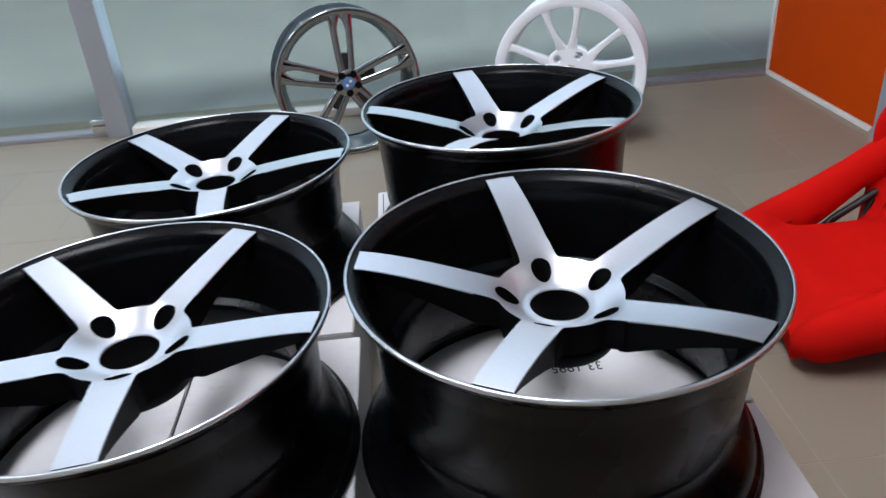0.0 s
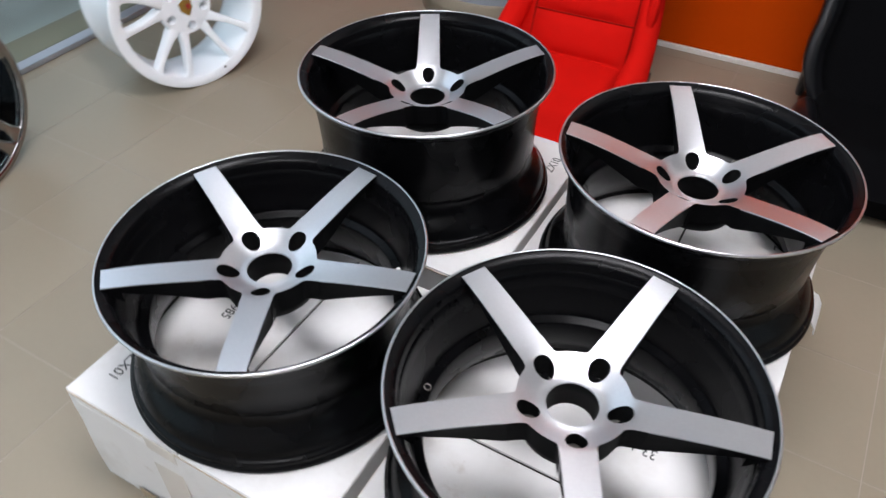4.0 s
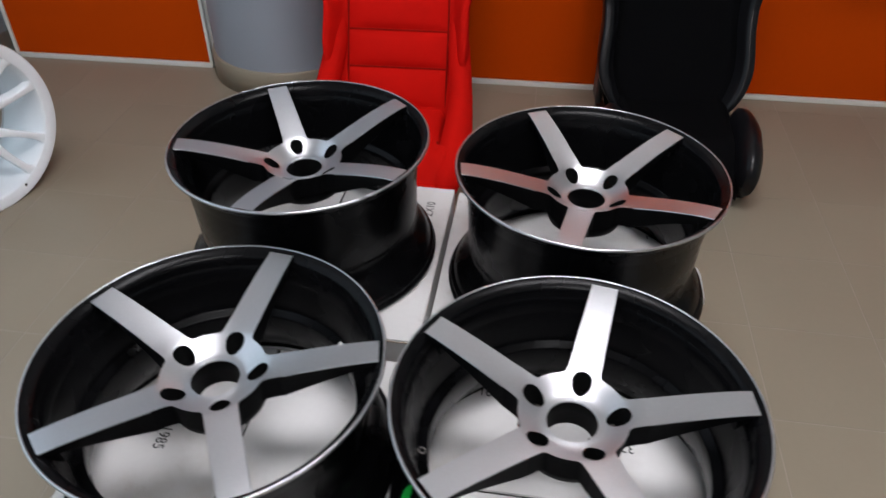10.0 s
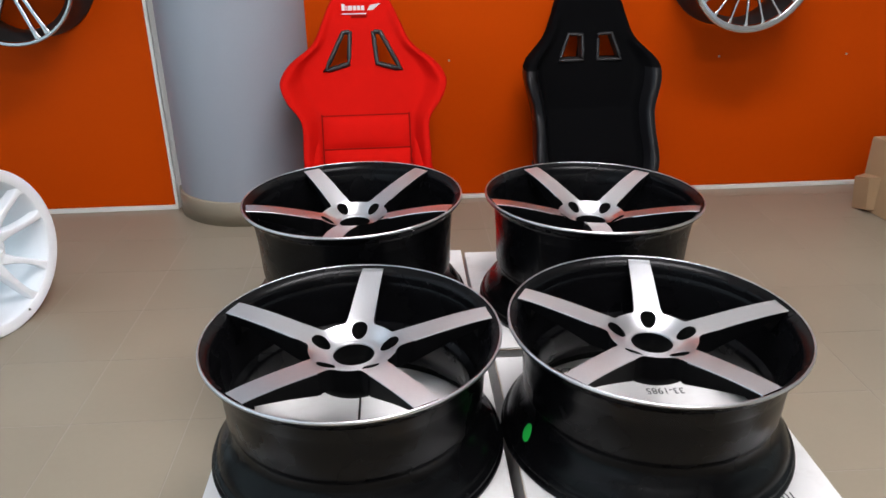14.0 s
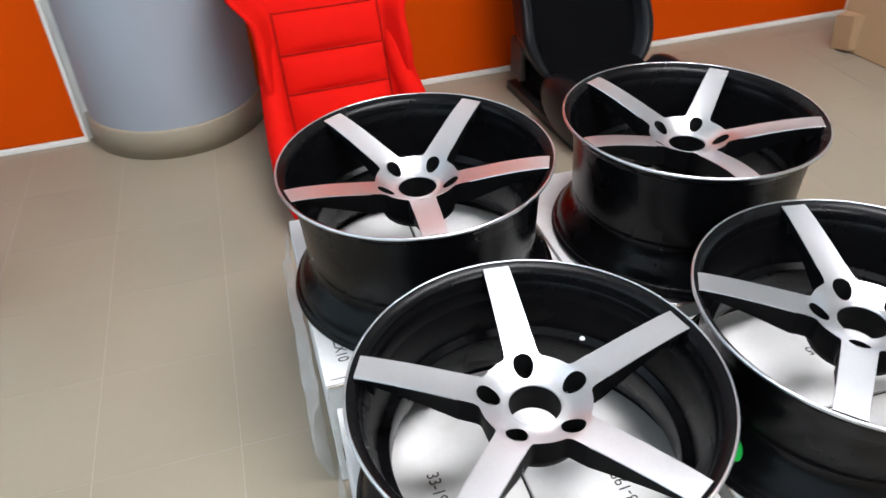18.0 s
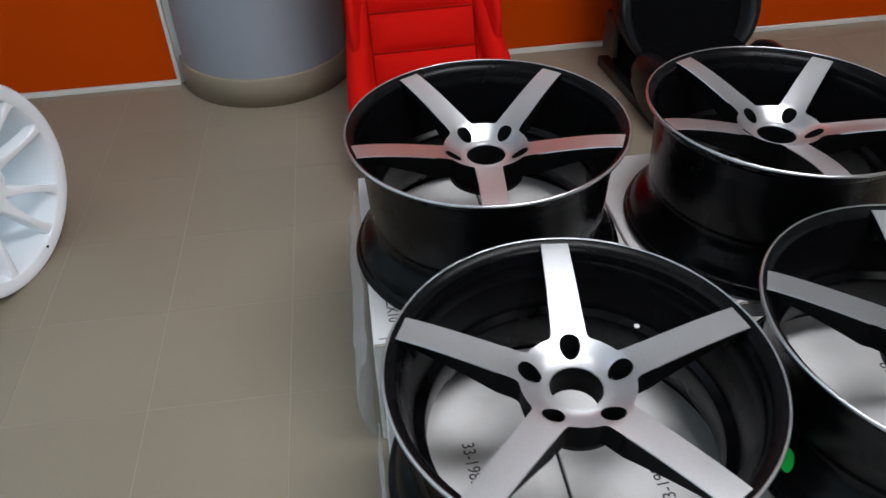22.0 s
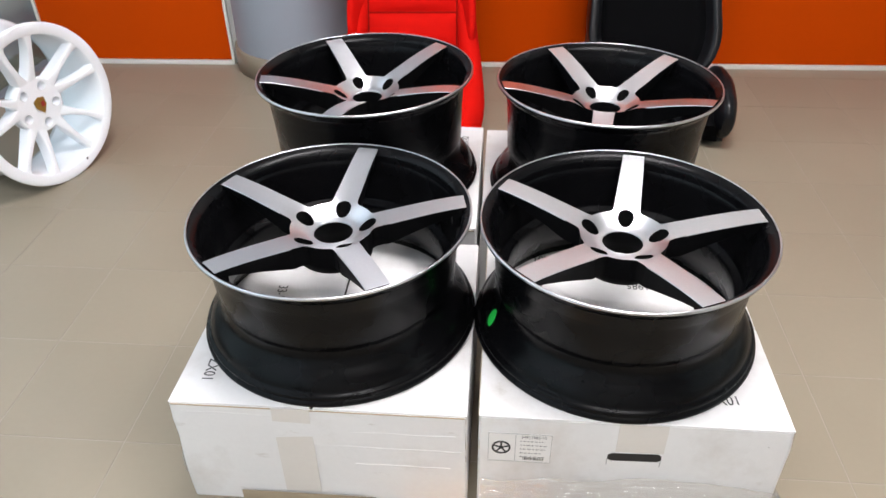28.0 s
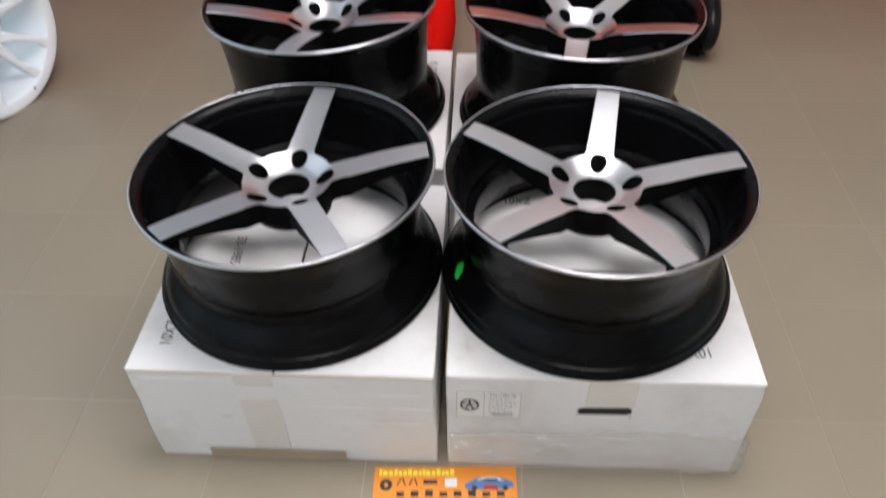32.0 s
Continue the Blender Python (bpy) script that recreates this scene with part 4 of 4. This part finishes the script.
def seat_back(z0, z1, widths, plane, bolster, inner, holes, thick, mats, dull_above=9.0):
    """The backrest: a padded shell with side bolsters and two belt openings. plane(z): the y of the middle's front."""
    bm = bmesh.new()
    rows, cols = 84, 56
    loops = []
    for j in range(rows + 1):
        q = j / rows
        z = z0 + (z1 - z0) * q
        w = table(widths, z)
        loop = []
        for i in range(cols + 1):
            s = -1 + 2 * i / cols
            rim = 1 - (1 - abs(s)) / 0.10 if abs(s) > 0.90 else 0
            y = plane(z) - table(bolster, z) * smoothstep(inner, inner + 0.24, abs(s)) + 0.030 * rim ** 2
            u = w * math.sin(s * math.pi / 2 * 0.86) / math.sin(math.pi / 2 * 0.86)
            loop.append((u, y, z))
        for i in range(cols - 1, 0, -2):
            s = -1 + 2 * i / cols
            u = w * math.sin(s * math.pi / 2 * 0.86) / math.sin(math.pi / 2 * 0.86) * 0.985
            loop.append((u, plane(z) - 0.55 * table(bolster, z) * smoothstep(inner, 1, abs(s)) + thick, z))
        loops.append([bm.verts.new(p) for p in loop])
    n = len(loops[0])
    for a, b in zip(loops, loops[1:]):
        for i in range(n):
            j = (i + 1) % n
            c = (a[i].co + a[j].co + b[j].co + b[i].co) / 4
            if any(inside(h, c.x, c.z) for h in holes):
                continue
            f = bm.faces.new((a[i], a[j], b[j], b[i]))
            s = abs(-1 + 2 * (i + 0.5) / cols) if i < cols else 1.0
            # above dull_above the bolsters take the duller material, so the sheen ends there
            f.material_index = 0 if c.z > dull_above or s < inner + 0.10 and i < cols else 1
    bm.faces.new(loops[-1]).material_index = 0 if z1 > dull_above else 1
    bm.faces.new(loops[0][::-1])
    bmesh.ops.recalc_face_normals(bm, faces=bm.faces)
    return mesh_of("backrest", bm, mats, 50)


def cushion(y_back, y_front, half, zmid, zside, mats, inner=0.52, drop=0.05):
    bm = bmesh.new()
    rows, cols = 26, 40
    loops = []
    for j in range(rows + 1):
        q = j / rows
        y = y_back + (y_front - y_back) * q
        w = half * (1 - 0.10 * q - 0.10 * smoothstep(0.85, 1, q))
        end = smoothstep(0.72, 1.0, q)
        loop = []
        for i in range(cols + 1):
            s = -1 + 2 * i / cols
            top = zmid(q) + (zside(q) - zmid(q)) * smoothstep(inner, inner + 0.20, abs(s))
            rim = max(0, (abs(s) - 0.86) / 0.14)
            z = top - 0.06 * rim ** 2 - end * (top * 0.45) * end
            loop.append((w * s, y, max(z, 0.03)))
        for i in range(cols - 2, 0, -4):
            s = -1 + 2 * i / cols
            loop.append((w * s * 0.92, y + 0.02 * end, 0.012 + 0.02 * end))
        loops.append(loop)
    return mesh_of("cushion", loft(loops, bm), mats, 55)


def rim_of(poly, plane, radius, mat, parent, thick):
    pts = []
    for (ax, az), (bx, bz) in zip(poly, poly[1:] + poly[:1]):
        for k in range(5):
            u, z = ax + (bx - ax) * k / 5, az + (bz - az) * k / 5
            pts.append((u, plane(z) - 0.004, z))
    part("belt_opening_rim", tube(pts, radius, 8, True), mat, parent, "", 60)
    bm = bmesh.new()
    a = [bm.verts.new((u, plane(z), z)) for u, z in poly]
    b = [bm.verts.new((u, plane(z) + thick, z)) for u, z in poly]
    for i in range(len(poly)):
        j = (i + 1) % len(poly)
        bm.faces.new((a[i], a[j], b[j], b[i]))
    part("belt_opening_wall", bm, mat, parent)


# red bucket seat


def limb(points, bm=None):
    """A padded limb: points of (x, y, z, radius), skinned with rounded ends."""
    secs = []
    n = len(points)
    for i, (x, y, z, r) in enumerate(points):
        a, b = Vector(points[max(i - 1, 0)][:3]), Vector(points[min(i + 1, n - 1)][:3])
        d = (b - a).normalized()
        u = d.cross(Vector((1, 0, 0))).normalized()
        v = Vector((1, 0, 0))
        secs.append([Vector((x, y, z)) + r * math.sin(2 * math.pi * k / 20) * u + r * 0.80 * math.cos(2 * math.pi * k / 20) * v for k in range(20)])
    return loft(secs, bm)


red = thing("racing_seat", pose(-0.300, 1.395, 0, 0, 0, 3), "bright red cloth racing bucket seat standing against the wall", "car seat", "car seats")
rp = lambda z: (z - 0.62) * 0.40
HL = [(-0.139, 0.622), (-0.052, 0.645), (-0.042, 0.752), (-0.068, 0.752)]
HR = [(0.139, 0.622), (0.068, 0.752), (0.042, 0.752), (0.052, 0.645)]
me = seat_back(0.075, 0.888, [(0.075, 0.19), (0.20, 0.218), (0.33, 0.230), (0.43, 0.229), (0.465, 0.234), (0.495, 0.252), (0.53, 0.281), (0.57, 0.299), (0.60, 0.301), (0.65, 0.268), (0.71, 0.185), (0.79, 0.142), (0.85, 0.112), (0.875, 0.085), (0.888, 0.045)],
               rp, [(0.075, 0.02), (0.22, 0.05), (0.34, 0.10), (0.45, 0.085), (0.60, 0.075), (0.70, 0.03), (0.78, 0.012), (0.888, 0.0)], 0.58, [HL, HR], 0.055, [M_RED, M_RED])
ob = new("backrest", me)
ob.parent = red
rim_of(HL, rp, 0.0085, M_PLASTIC, red, 0.06)
rim_of(HR, rp, 0.0085, M_PLASTIC, red, 0.06)
for z0, z1 in ((0.135, 0.244), (0.252, 0.352), (0.360, 0.468)):
    sec = []
    for k in range(9):
        z = z0 + (z1 - z0) * k / 8
        b = 0.017 * (1 - abs(2 * k / 8 - 1) ** 3) + 0.0005
        us = [-0.158 + 0.316 * i / 14 for i in range(15)]
        sec.append([(u, rp(z) - b * (1 - (abs(u) / 0.1585) ** 5), z) for u in us] + [(0.158, rp(z) + 0.02, z), (-0.158, rp(z) + 0.02, z)])
    part("back_pad", loft(sec), M_RED, red, "", 60)
for z in (0.248, 0.356, 0.470):
    part("seam", tube([(u, rp(z) - 0.0004, z) for u in (-0.157, -0.1, 0, 0.1, 0.157)], 0.0026, 6), M_SEAM, red)
me = cushion(-0.15, -0.598, 0.232, lambda q: 0.125 + 0.02 * q, lambda q: 0.080 + 0.075 * smoothstep(0.40, 0.75, q), [M_RED], 0.62)
ob = new("cushion", me)
ob.parent = red
for s in (-1, 1):
    part("side_bolster", limb([(s * x, y, z, r) for x, y, z, r in (
        (0.186, -0.03, 0.42, 0.014), (0.190, -0.075, 0.38, 0.030), (0.197, -0.125, 0.325, 0.043), (0.206, -0.18, 0.262, 0.045), (0.216, -0.25, 0.212, 0.044), (0.216, -0.32, 0.165, 0.052),
        (0.213, -0.39, 0.126, 0.060), (0.208, -0.45, 0.105, 0.060), (0.202, -0.505, 0.090, 0.056), (0.197, -0.545, 0.076, 0.052), (0.193, -0.572, 0.064, 0.044), (0.190, -0.588, 0.054, 0.030), (0.188, -0.595, 0.048, 0.012), (0.188, -0.597, 0.047, 0.003))]), M_RED, red, "", 60)
    tri_ = [(s * 0.186, -0.335, 0.092), (s * 0.184, -0.205, 0.176), (s * 0.184, -0.228, 0.088)]
    pts = []
    for a, b in zip(tri_, tri_[1:] + tri_[:1]):
        pts += [tuple(a[i] + (b[i] - a[i]) * k / 4 for i in range(3)) for k in range(4)]
    part("side_opening_rim", tube(pts, 0.009, 8, True), M_PLASTIC, red, "black frame of the side opening", 60)
    part("front_seam", tube([(s * 0.158, -0.42, 0.140), (s * 0.160, -0.48, 0.112), (s * 0.164, -0.526, 0.058)], 0.0035, 6), M_SEAM, red)
    part("side_seam", tube([(s * 0.1605, rp(z) - 0.0022, z) for z in (0.135, 0.20, 0.27, 0.34, 0.41, 0.475)], 0.0030, 6), M_SEAM, red)
    part("mount_bracket", block(s * 0.215 - 0.010, s * 0.215 + 0.010, -0.34, -0.06, 0.0, 0.070, 0.005), M_PLASTIC, red)
bm = bmesh.new()
x = -0.068
for w, hh in ((0.012, 0.026), (0.004, 0.020), (0.017, 0.020), (0.012, 0.020), (0.011, 0.020), (0.012, 0.020)):
    brick(bm, x, x + w, rp(0.835) - 0.004, rp(0.835) + 0.012, 0.821, 0.821 + hh)
    x += w + 0.003
brick(bm, -0.068, 0.020, rp(0.814) - 0.004, rp(0.814) + 0.012, 0.812, 0.8155)
part("white_logo_bars", bm, M_LABEL, red, "white embroidered bars on the headrest")
part("white_logo_wing", loft([[(0.022, y, 0.822), (0.046, y, 0.826), (0.074, y, 0.848), (0.038, y, 0.843)] for y in (rp(0.835) - 0.004, rp(0.835) + 0.012)]), M_LABEL, red)
part("dark_logo_line", block(-0.035, 0.022, rp(0.80) - 0.003, rp(0.80) + 0.010, 0.800, 0.808), M_SEAM, red)

# black reclining seat
blk = thing("racing_seat", pose(0.576, 1.560, 0, 0, 0, 4) @ Matrix.Diagonal((0.975, 1, 1, 1)), "black cloth and leatherette sports seat standing by the orange wall", "car seat", "car seats")
bp_ = lambda z: (z - 0.62) * 0.22 - 0.03 - 0.34 * max(0.44 - z, 0)
KL = [(-0.128, 0.620), (-0.030, 0.622), (-0.032, 0.715), (-0.088, 0.718)]
KR = [(0.128, 0.620), (0.088, 0.718), (0.032, 0.715), (0.030, 0.622)]
me = seat_back(0.100, 0.872, [(0.100, 0.13), (0.15, 0.195), (0.22, 0.240), (0.28, 0.253), (0.38, 0.246), (0.46, 0.252), (0.56, 0.278), (0.62, 0.268), (0.70, 0.188), (0.78, 0.150), (0.84, 0.128), (0.862, 0.095), (0.872, 0.05)],
               bp_, [(0.100, 0.03), (0.20, 0.07), (0.50, 0.085), (0.60, 0.07), (0.70, 0.02), (0.78, 0.006), (0.872, 0.0)], 0.54, [KL, KR], 0.065, [M_BLACKCLOTH, M_LEATHER], 0.60)
ob = new("backrest", me)
ob.parent = blk
rim_of(KL, bp_, 0.0060, M_GREYPLASTIC, blk, 0.07)
rim_of(KR, bp_, 0.0060, M_GREYPLASTIC, blk, 0.07)
me = cushion(-0.06, -0.610, 0.205, lambda q: 0.150 + 0.02 * q, lambda q: 0.175 - 0.01 * q, [M_BLACKCLOTH], 0.60)
ob = new("cushion", me)
ob.parent = blk
for s in (-1, 1):
    secs = []
    for k in range(13):
        q = k / 12
        y = -0.300 - 0.335 * q
        b = 0.047 * max(math.sin(math.pi * (0.02 + 0.96 * q)), 0) ** 0.42 + 0.004
        c = (s * (0.205 - 0.025 * q * q), y, 0.128 - 0.022 * q)
        secs.append([(c[0] + b * 0.95 * math.cos(2 * math.pi * i / 14), y, c[2] + 2.02 * b * math.sin(2 * math.pi * i / 14)) for i in range(14)])
    part("thigh_bolster", loft(secs), M_LEATHER, blk, "", 60)
    part("slide_rail", block(s * 0.19 - 0.02, s * 0.19 + 0.02, -0.55, 0.0, 0.0, 0.035, 0.004), M_PLASTIC, blk)
    part("recline_hinge", block(s * 0.222 - 0.012, s * 0.222 + 0.012, -0.17, -0.07, 0.10, 0.24, 0.01), M_PLASTIC, blk)

# ---------- loose and hung wheels ----------


def rim_barrel(r, depth, lip):
    """A wheel's barrel, face at z = 0, body below it."""
    prof = [(r - lip, -0.004), (r - 0.004, -0.001), (r, -0.004), (r, -0.012), (r - 0.008, -0.018), (r - 0.012, -0.035), (r - 0.030, -0.055), (r - 0.034, -depth * 0.5), (r - 0.020, -depth + 0.04), (r - 0.008, -depth + 0.02),
            (r, -depth + 0.010), (r, -depth), (r - 0.012, -depth), (r - 0.024, -depth + 0.03), (r - 0.044, -depth * 0.5), (r - 0.038, -0.06), (r - lip - 0.006, -0.034), (r - lip - 0.002, -0.012)]
    return lathe(prof, 96, True)


def arm(path, bm=None):
    """A spoke along path: rows of (radius, sideways, height, half width, thickness), along +x."""
    secs = []
    for r, off, z, w, d in path:
        e = min(0.006, w * 0.45)
        secs.append([(r, off - w, z - e), (r, off - w + 0.3 * e, z - 0.3 * e), (r, off - w + e, z), (r, off + w - e, z), (r, off + w - 0.3 * e, z - 0.3 * e), (r, off + w, z - e), (r, off + w * 0.8, z - d), (r, off - w * 0.8, z - d)])
    return loft(secs, bm)


def loose_wheel(m, r, depth, lip, paint, barrel_paint, count, arms, hub_r, label, cap, group, cups=None):
    """A wheel on its own. cups: radius of real drilled bolt cups, else shallow dark bolt holes."""
    w = thing("car_wheel", m, label, "wheel", group)
    part("barrel", rim_barrel(r, depth, lip), barrel_paint, w, "", 35)
    part("face_lip", lathe([(r - lip - 0.003, -0.016), (r - lip - 0.0008, -0.0020), (r - lip + 0.0006, -0.0004), (r - 0.005, 0.0012), (r - 0.0015, 0.0004), (r + 0.0005, -0.002), (r + 0.0005, -0.010)], 96), paint, w, "", 18)
    zh = arms[0][0][2]
    where = [(hub_r * 0.69 * math.cos(radians(72 * k + 126)), hub_r * 0.69 * math.sin(radians(72 * k + 126))) for k in range(5)]
    if cups:
        ring = [(math.cos(2 * math.pi * i / 60), math.sin(2 * math.pi * i / 60)) for i in range(60)]
        hub = filled([(hub_r * 0.93 * x, hub_r * 0.93 * y) for x, y in ring], [[(cx + cups * x, cy + cups * y) for x, y in ring[::3]] for cx, cy in where], zh + 0.002)
        lathe([(hub_r * 0.93, zh + 0.002), (hub_r * 0.98, zh - 0.001), (hub_r, zh - 0.008), (hub_r * 0.97, zh - 0.045), (0.0005, zh - 0.045)], 60, bm=hub)
        bolt = mesh_of("bolt_cup", lathe([(cups + 0.0003, 0.0), (cups - 0.0012, -0.0025), (cups - 0.0022, -0.026), (cups - 0.0055, -0.030), (0.0005, -0.030)], 24), paint, 40)
    else:
        hub = lathe([(0.0005, zh + 0.002), (hub_r * 0.55, zh + 0.002), (hub_r * 0.9, zh), (hub_r, zh - 0.006), (hub_r, zh - 0.045), (0.0005, zh - 0.045)], 64)
        bolt = mesh_of("bolt_hole", lathe([(0.0128, -0.001), (0.0122, 0.0010), (0.0080, 0.0006), (0.0005, 0.0006)], 24), M_POCKET, 40)
    part("hub", hub, paint, w, "", 40)
    spokes = [mesh_of("spoke", arm(a), paint, 50) for a in arms]
    for s in range(count):
        for me_ in spokes:
            ob_ = new("spoke", me_)
            ob_.parent = w
            ob_.matrix_basis = pose(0, 0, 0, 0, 0, 360 / count * s + 90)
    for cx, cy in where:
        ob_ = new(bolt.name.split(".")[0], bolt)
        ob_.parent = w
        ob_.matrix_basis = pose(cx, cy, zh + 0.0022)
    cap_ob = part("centre_cap", lathe([(0.0005, zh + 0.006), (0.017, zh + 0.006), (0.021, zh + 0.004), (0.021, zh)], 32), cap[0], w, cap[1], 40)
    return w, zh, cap_ob


def standing(x, y, r, yaw, back, spin=0.0):
    """A wheel on its tread on the floor: face towards yaw (0 is -y), leaning back."""
    lift = Matrix.Translation((x, y, r)) @ pose(0, 0, 0, 0, 0, yaw) @ pose(0, 0, 0, 90 - back)
    return lift @ pose(0, 0, 0, 0, 0, spin)


y_arms = [[(0.070, 0.0140, -0.036, 0.0190, 0.040), (0.082, 0.0170, -0.0325, 0.0178, 0.044), (0.094, 0.0205, -0.0285, 0.0160, 0.046), (0.106, 0.0252, -0.0250, 0.0132, 0.046), (0.120, 0.0302, -0.0210, 0.0112, 0.045), (0.142, 0.0372, -0.0160, 0.0101, 0.043), (0.165, 0.0436, -0.0110, 0.0098, 0.040), (0.188, 0.0490, -0.0065, 0.0106, 0.037), (0.202, 0.0518, -0.0040, 0.0128, 0.034), (0.2125, 0.0535, -0.0022, 0.0180, 0.031), (0.2190, 0.0545, -0.0018, 0.0260, 0.028)]]
y_arms.append([(r, -o, z, w, d) for r, o, z, w, d in y_arms[0]])
white, zh, cap = loose_wheel(standing(-1.371, 0.652, 0.251, 71, 3, 8), 0.2520, 0.240, 0.034, M_WHITE, M_WHITE, 5, y_arms, 0.088,
                             "glossy white multi-spoke wheel standing on the floor", (M_WHITE, "white cap with a small gold badge"), "spare wheels", cups=0.0148)
part("badge", loft([[(0.0, 0.0265, z), (0.0200, 0.0195, z), (0.0195, -0.003, z), (0.0, -0.0275, z), (-0.0195, -0.003, z), (-0.0200, 0.0195, z)] for z in (zh + 0.0062, zh + 0.0085)]), M_GOLD, cap, "gold shield badge", m=pose(0, 0, 0, 0, 0, 0))
part("badge_stripe", block(0.001, 0.0135, -0.006, 0.010, zh + 0.0086, zh + 0.0094), M_BADGERED, cap, m=pose(0, 0, 0, 0, 0, 0))
part("valve_hole", lathe([(0.0005, 0.0), (0.004, 0.0), (0.004, -0.004)], 14), M_POCKET, white, m=pose(0.2265 * math.cos(radians(-80)), 0.2265 * math.sin(radians(-80)), 0.0008))

d_arms = [[(0.040, 0.016, -0.016, 0.0125, 0.036), (0.080, 0.0200, -0.014, 0.0118, 0.034), (0.130, 0.0235, -0.009, 0.0118, 0.028), (0.185, 0.0260, -0.004, 0.0125, 0.024), (0.210, 0.0235, -0.003, 0.0170, 0.022), (0.2330, 0.0200, -0.0025, 0.0270, 0.020)]]
d_arms.append([(r, -o, z, w, d) for r, o, z, w, d in d_arms[0]])
chrome, zh, cap = loose_wheel(standing(-1.500, -0.085, 0.250, 102, 5, 0), 0.252, 0.230, 0.019, M_CHROME, M_GUN, 5, d_arms, 0.050,
                              "dark chrome double-spoke wheel standing by the glass", (M_BLUE, "blue and white centre cap"), "spare wheels")
part("hub_star", loft([[((0.070 + 0.034 * math.cos(5 * a)) * math.cos(a), (0.070 + 0.034 * math.cos(5 * a)) * math.sin(a), z) for a in [2 * math.pi * i / 60 for i in range(60)]] for z in (-0.045, -0.026)]), M_PLASTIC, chrome, "", 40, pose(0, 0, 0, 0, 0, 18))
part("white_quarter", block(0.002, 0.011, 0.002, 0.011, zh + 0.0062, zh + 0.007), M_LABEL, cap)
part("white_quarter", block(-0.011, -0.002, -0.011, -0.002, zh + 0.0062, zh + 0.007), M_LABEL, cap)

w_arms = [[(0.035, 0.010, -0.024, 0.0085, 0.024), (0.075, 0.0125, -0.019, 0.0070, 0.020), (0.130, 0.0160, -0.012, 0.0068, 0.018), (0.180, 0.0190, -0.006, 0.0072, 0.016), (0.212, 0.0200, -0.003, 0.0100, 0.012), (0.226, 0.0200, -0.003, 0.0150, 0.010)]]
w_arms.append([(r, -o, z, w, d) for r, o, z, w, d in w_arms[0]])
hung_l, zh, cap = loose_wheel(Matrix.Translation((-1.525, 1.405, 0.962)) @ pose(0, 0, 0, 90, 0, WYAW), 0.236, 0.240, 0.012, M_GREYCHROME, M_PLASTIC, 7, w_arms, 0.045,
                              "silver twin-spoke wheel hung on the orange panel", (M_GREYCHROME, ""), "hung wheels")
t_arms = [[(0.040, 0.0, -0.024, 0.0042, 0.016), (0.120, 0.0, -0.018, 0.0034, 0.014), (0.190, 0.0, -0.012, 0.0036, 0.012), (0.206, 0.0, -0.010, 0.0050, 0.011), (0.214, 0.0, -0.009, 0.0085, 0.010)]]
hung_r, zh, cap = loose_wheel(Matrix.Translation((1.150, 1.445, 0.965)) @ pose(0, 0, 0, 90, 0, WYAW), 0.240, 0.240, 0.024, M_SILVER, M_PLASTIC, 20, t_arms, 0.062,
                              "silver thin-spoke wheel with a wide lip hung on the wall", (M_SILVER, ""), "hung wheels")
for w in (hung_l, hung_r):
    part("wall_bracket", lathe([(0.0005, -0.262), (0.05, -0.262), (0.05, -0.255), (0.02, -0.250), (0.02, -0.03), (0.0005, -0.03)], 24), M_PLASTIC, w, "", 40)

# brown cardboard box by the second column
kb = thing("cardboard_box", pose(2.04, 1.33, 0, 0, 0, 7), "brown cardboard box standing on the floor", "cardboard box")
part("body", block(-0.27, 0.27, -0.22, 0.16, 0.001, 0.30, 0.004), M_KRAFT, kb)
part("flap", block(-0.268, 0.268, -0.218, -0.031, 0.3002, 0.304, 0.001), M_KRAFT, kb)
part("flap", block(-0.268, 0.268, -0.029, 0.158, 0.3002, 0.304, 0.001), M_KRAFT, kb)
part("tape", block(-0.2705, 0.2705, -0.055, -0.005, 0.3042, 0.3048), M_TAPE, kb)
part("torn_corner", loft([[(-0.272, 0.06, z0), (-0.272, 0.15, z0 - 0.01), (-0.30 - k, 0.15, z0 - 0.02), (-0.30 - k, 0.07, z0)] for z0, k in ((0.02, 0.0), (0.16, 0.02))]), M_KRAFT, kb)

# ---------- floor tiles ----------
TILE, GAP = 0.2915, 0.002
bm = block(-TILE / 2 + GAP / 2, TILE / 2 - GAP / 2, -TILE / 2 + GAP / 2, TILE / 2 - GAP / 2, -0.0006, 0.0, 0.0003)
tile_mesh = mesh_of("tile", bm, M_TILE)
X0, Y0 = -1.30, 1.33
rest = bmesh.new()
for i in range(-3, 22):
    for j in range(-2, 21):
        cx, cy = X0 + TILE * (i + 0.5), Y0 - TILE * (j + 0.5)
        if i <= 13 and j <= 12:
            ob = new("tile", tile_mesh)
            ob.parent = floor
            ob.location = (cx, cy, 0)
        else:
            a = TILE / 2 - GAP / 2
            rest.faces.new([rest.verts.new((cx + u * a, cy + v * a, -0.0002)) for u, v in ((-1, -1), (1, -1), (1, 1), (-1, 1))])
tagged(part("tile_field", rest, M_TILE, floor), kind="stuff")
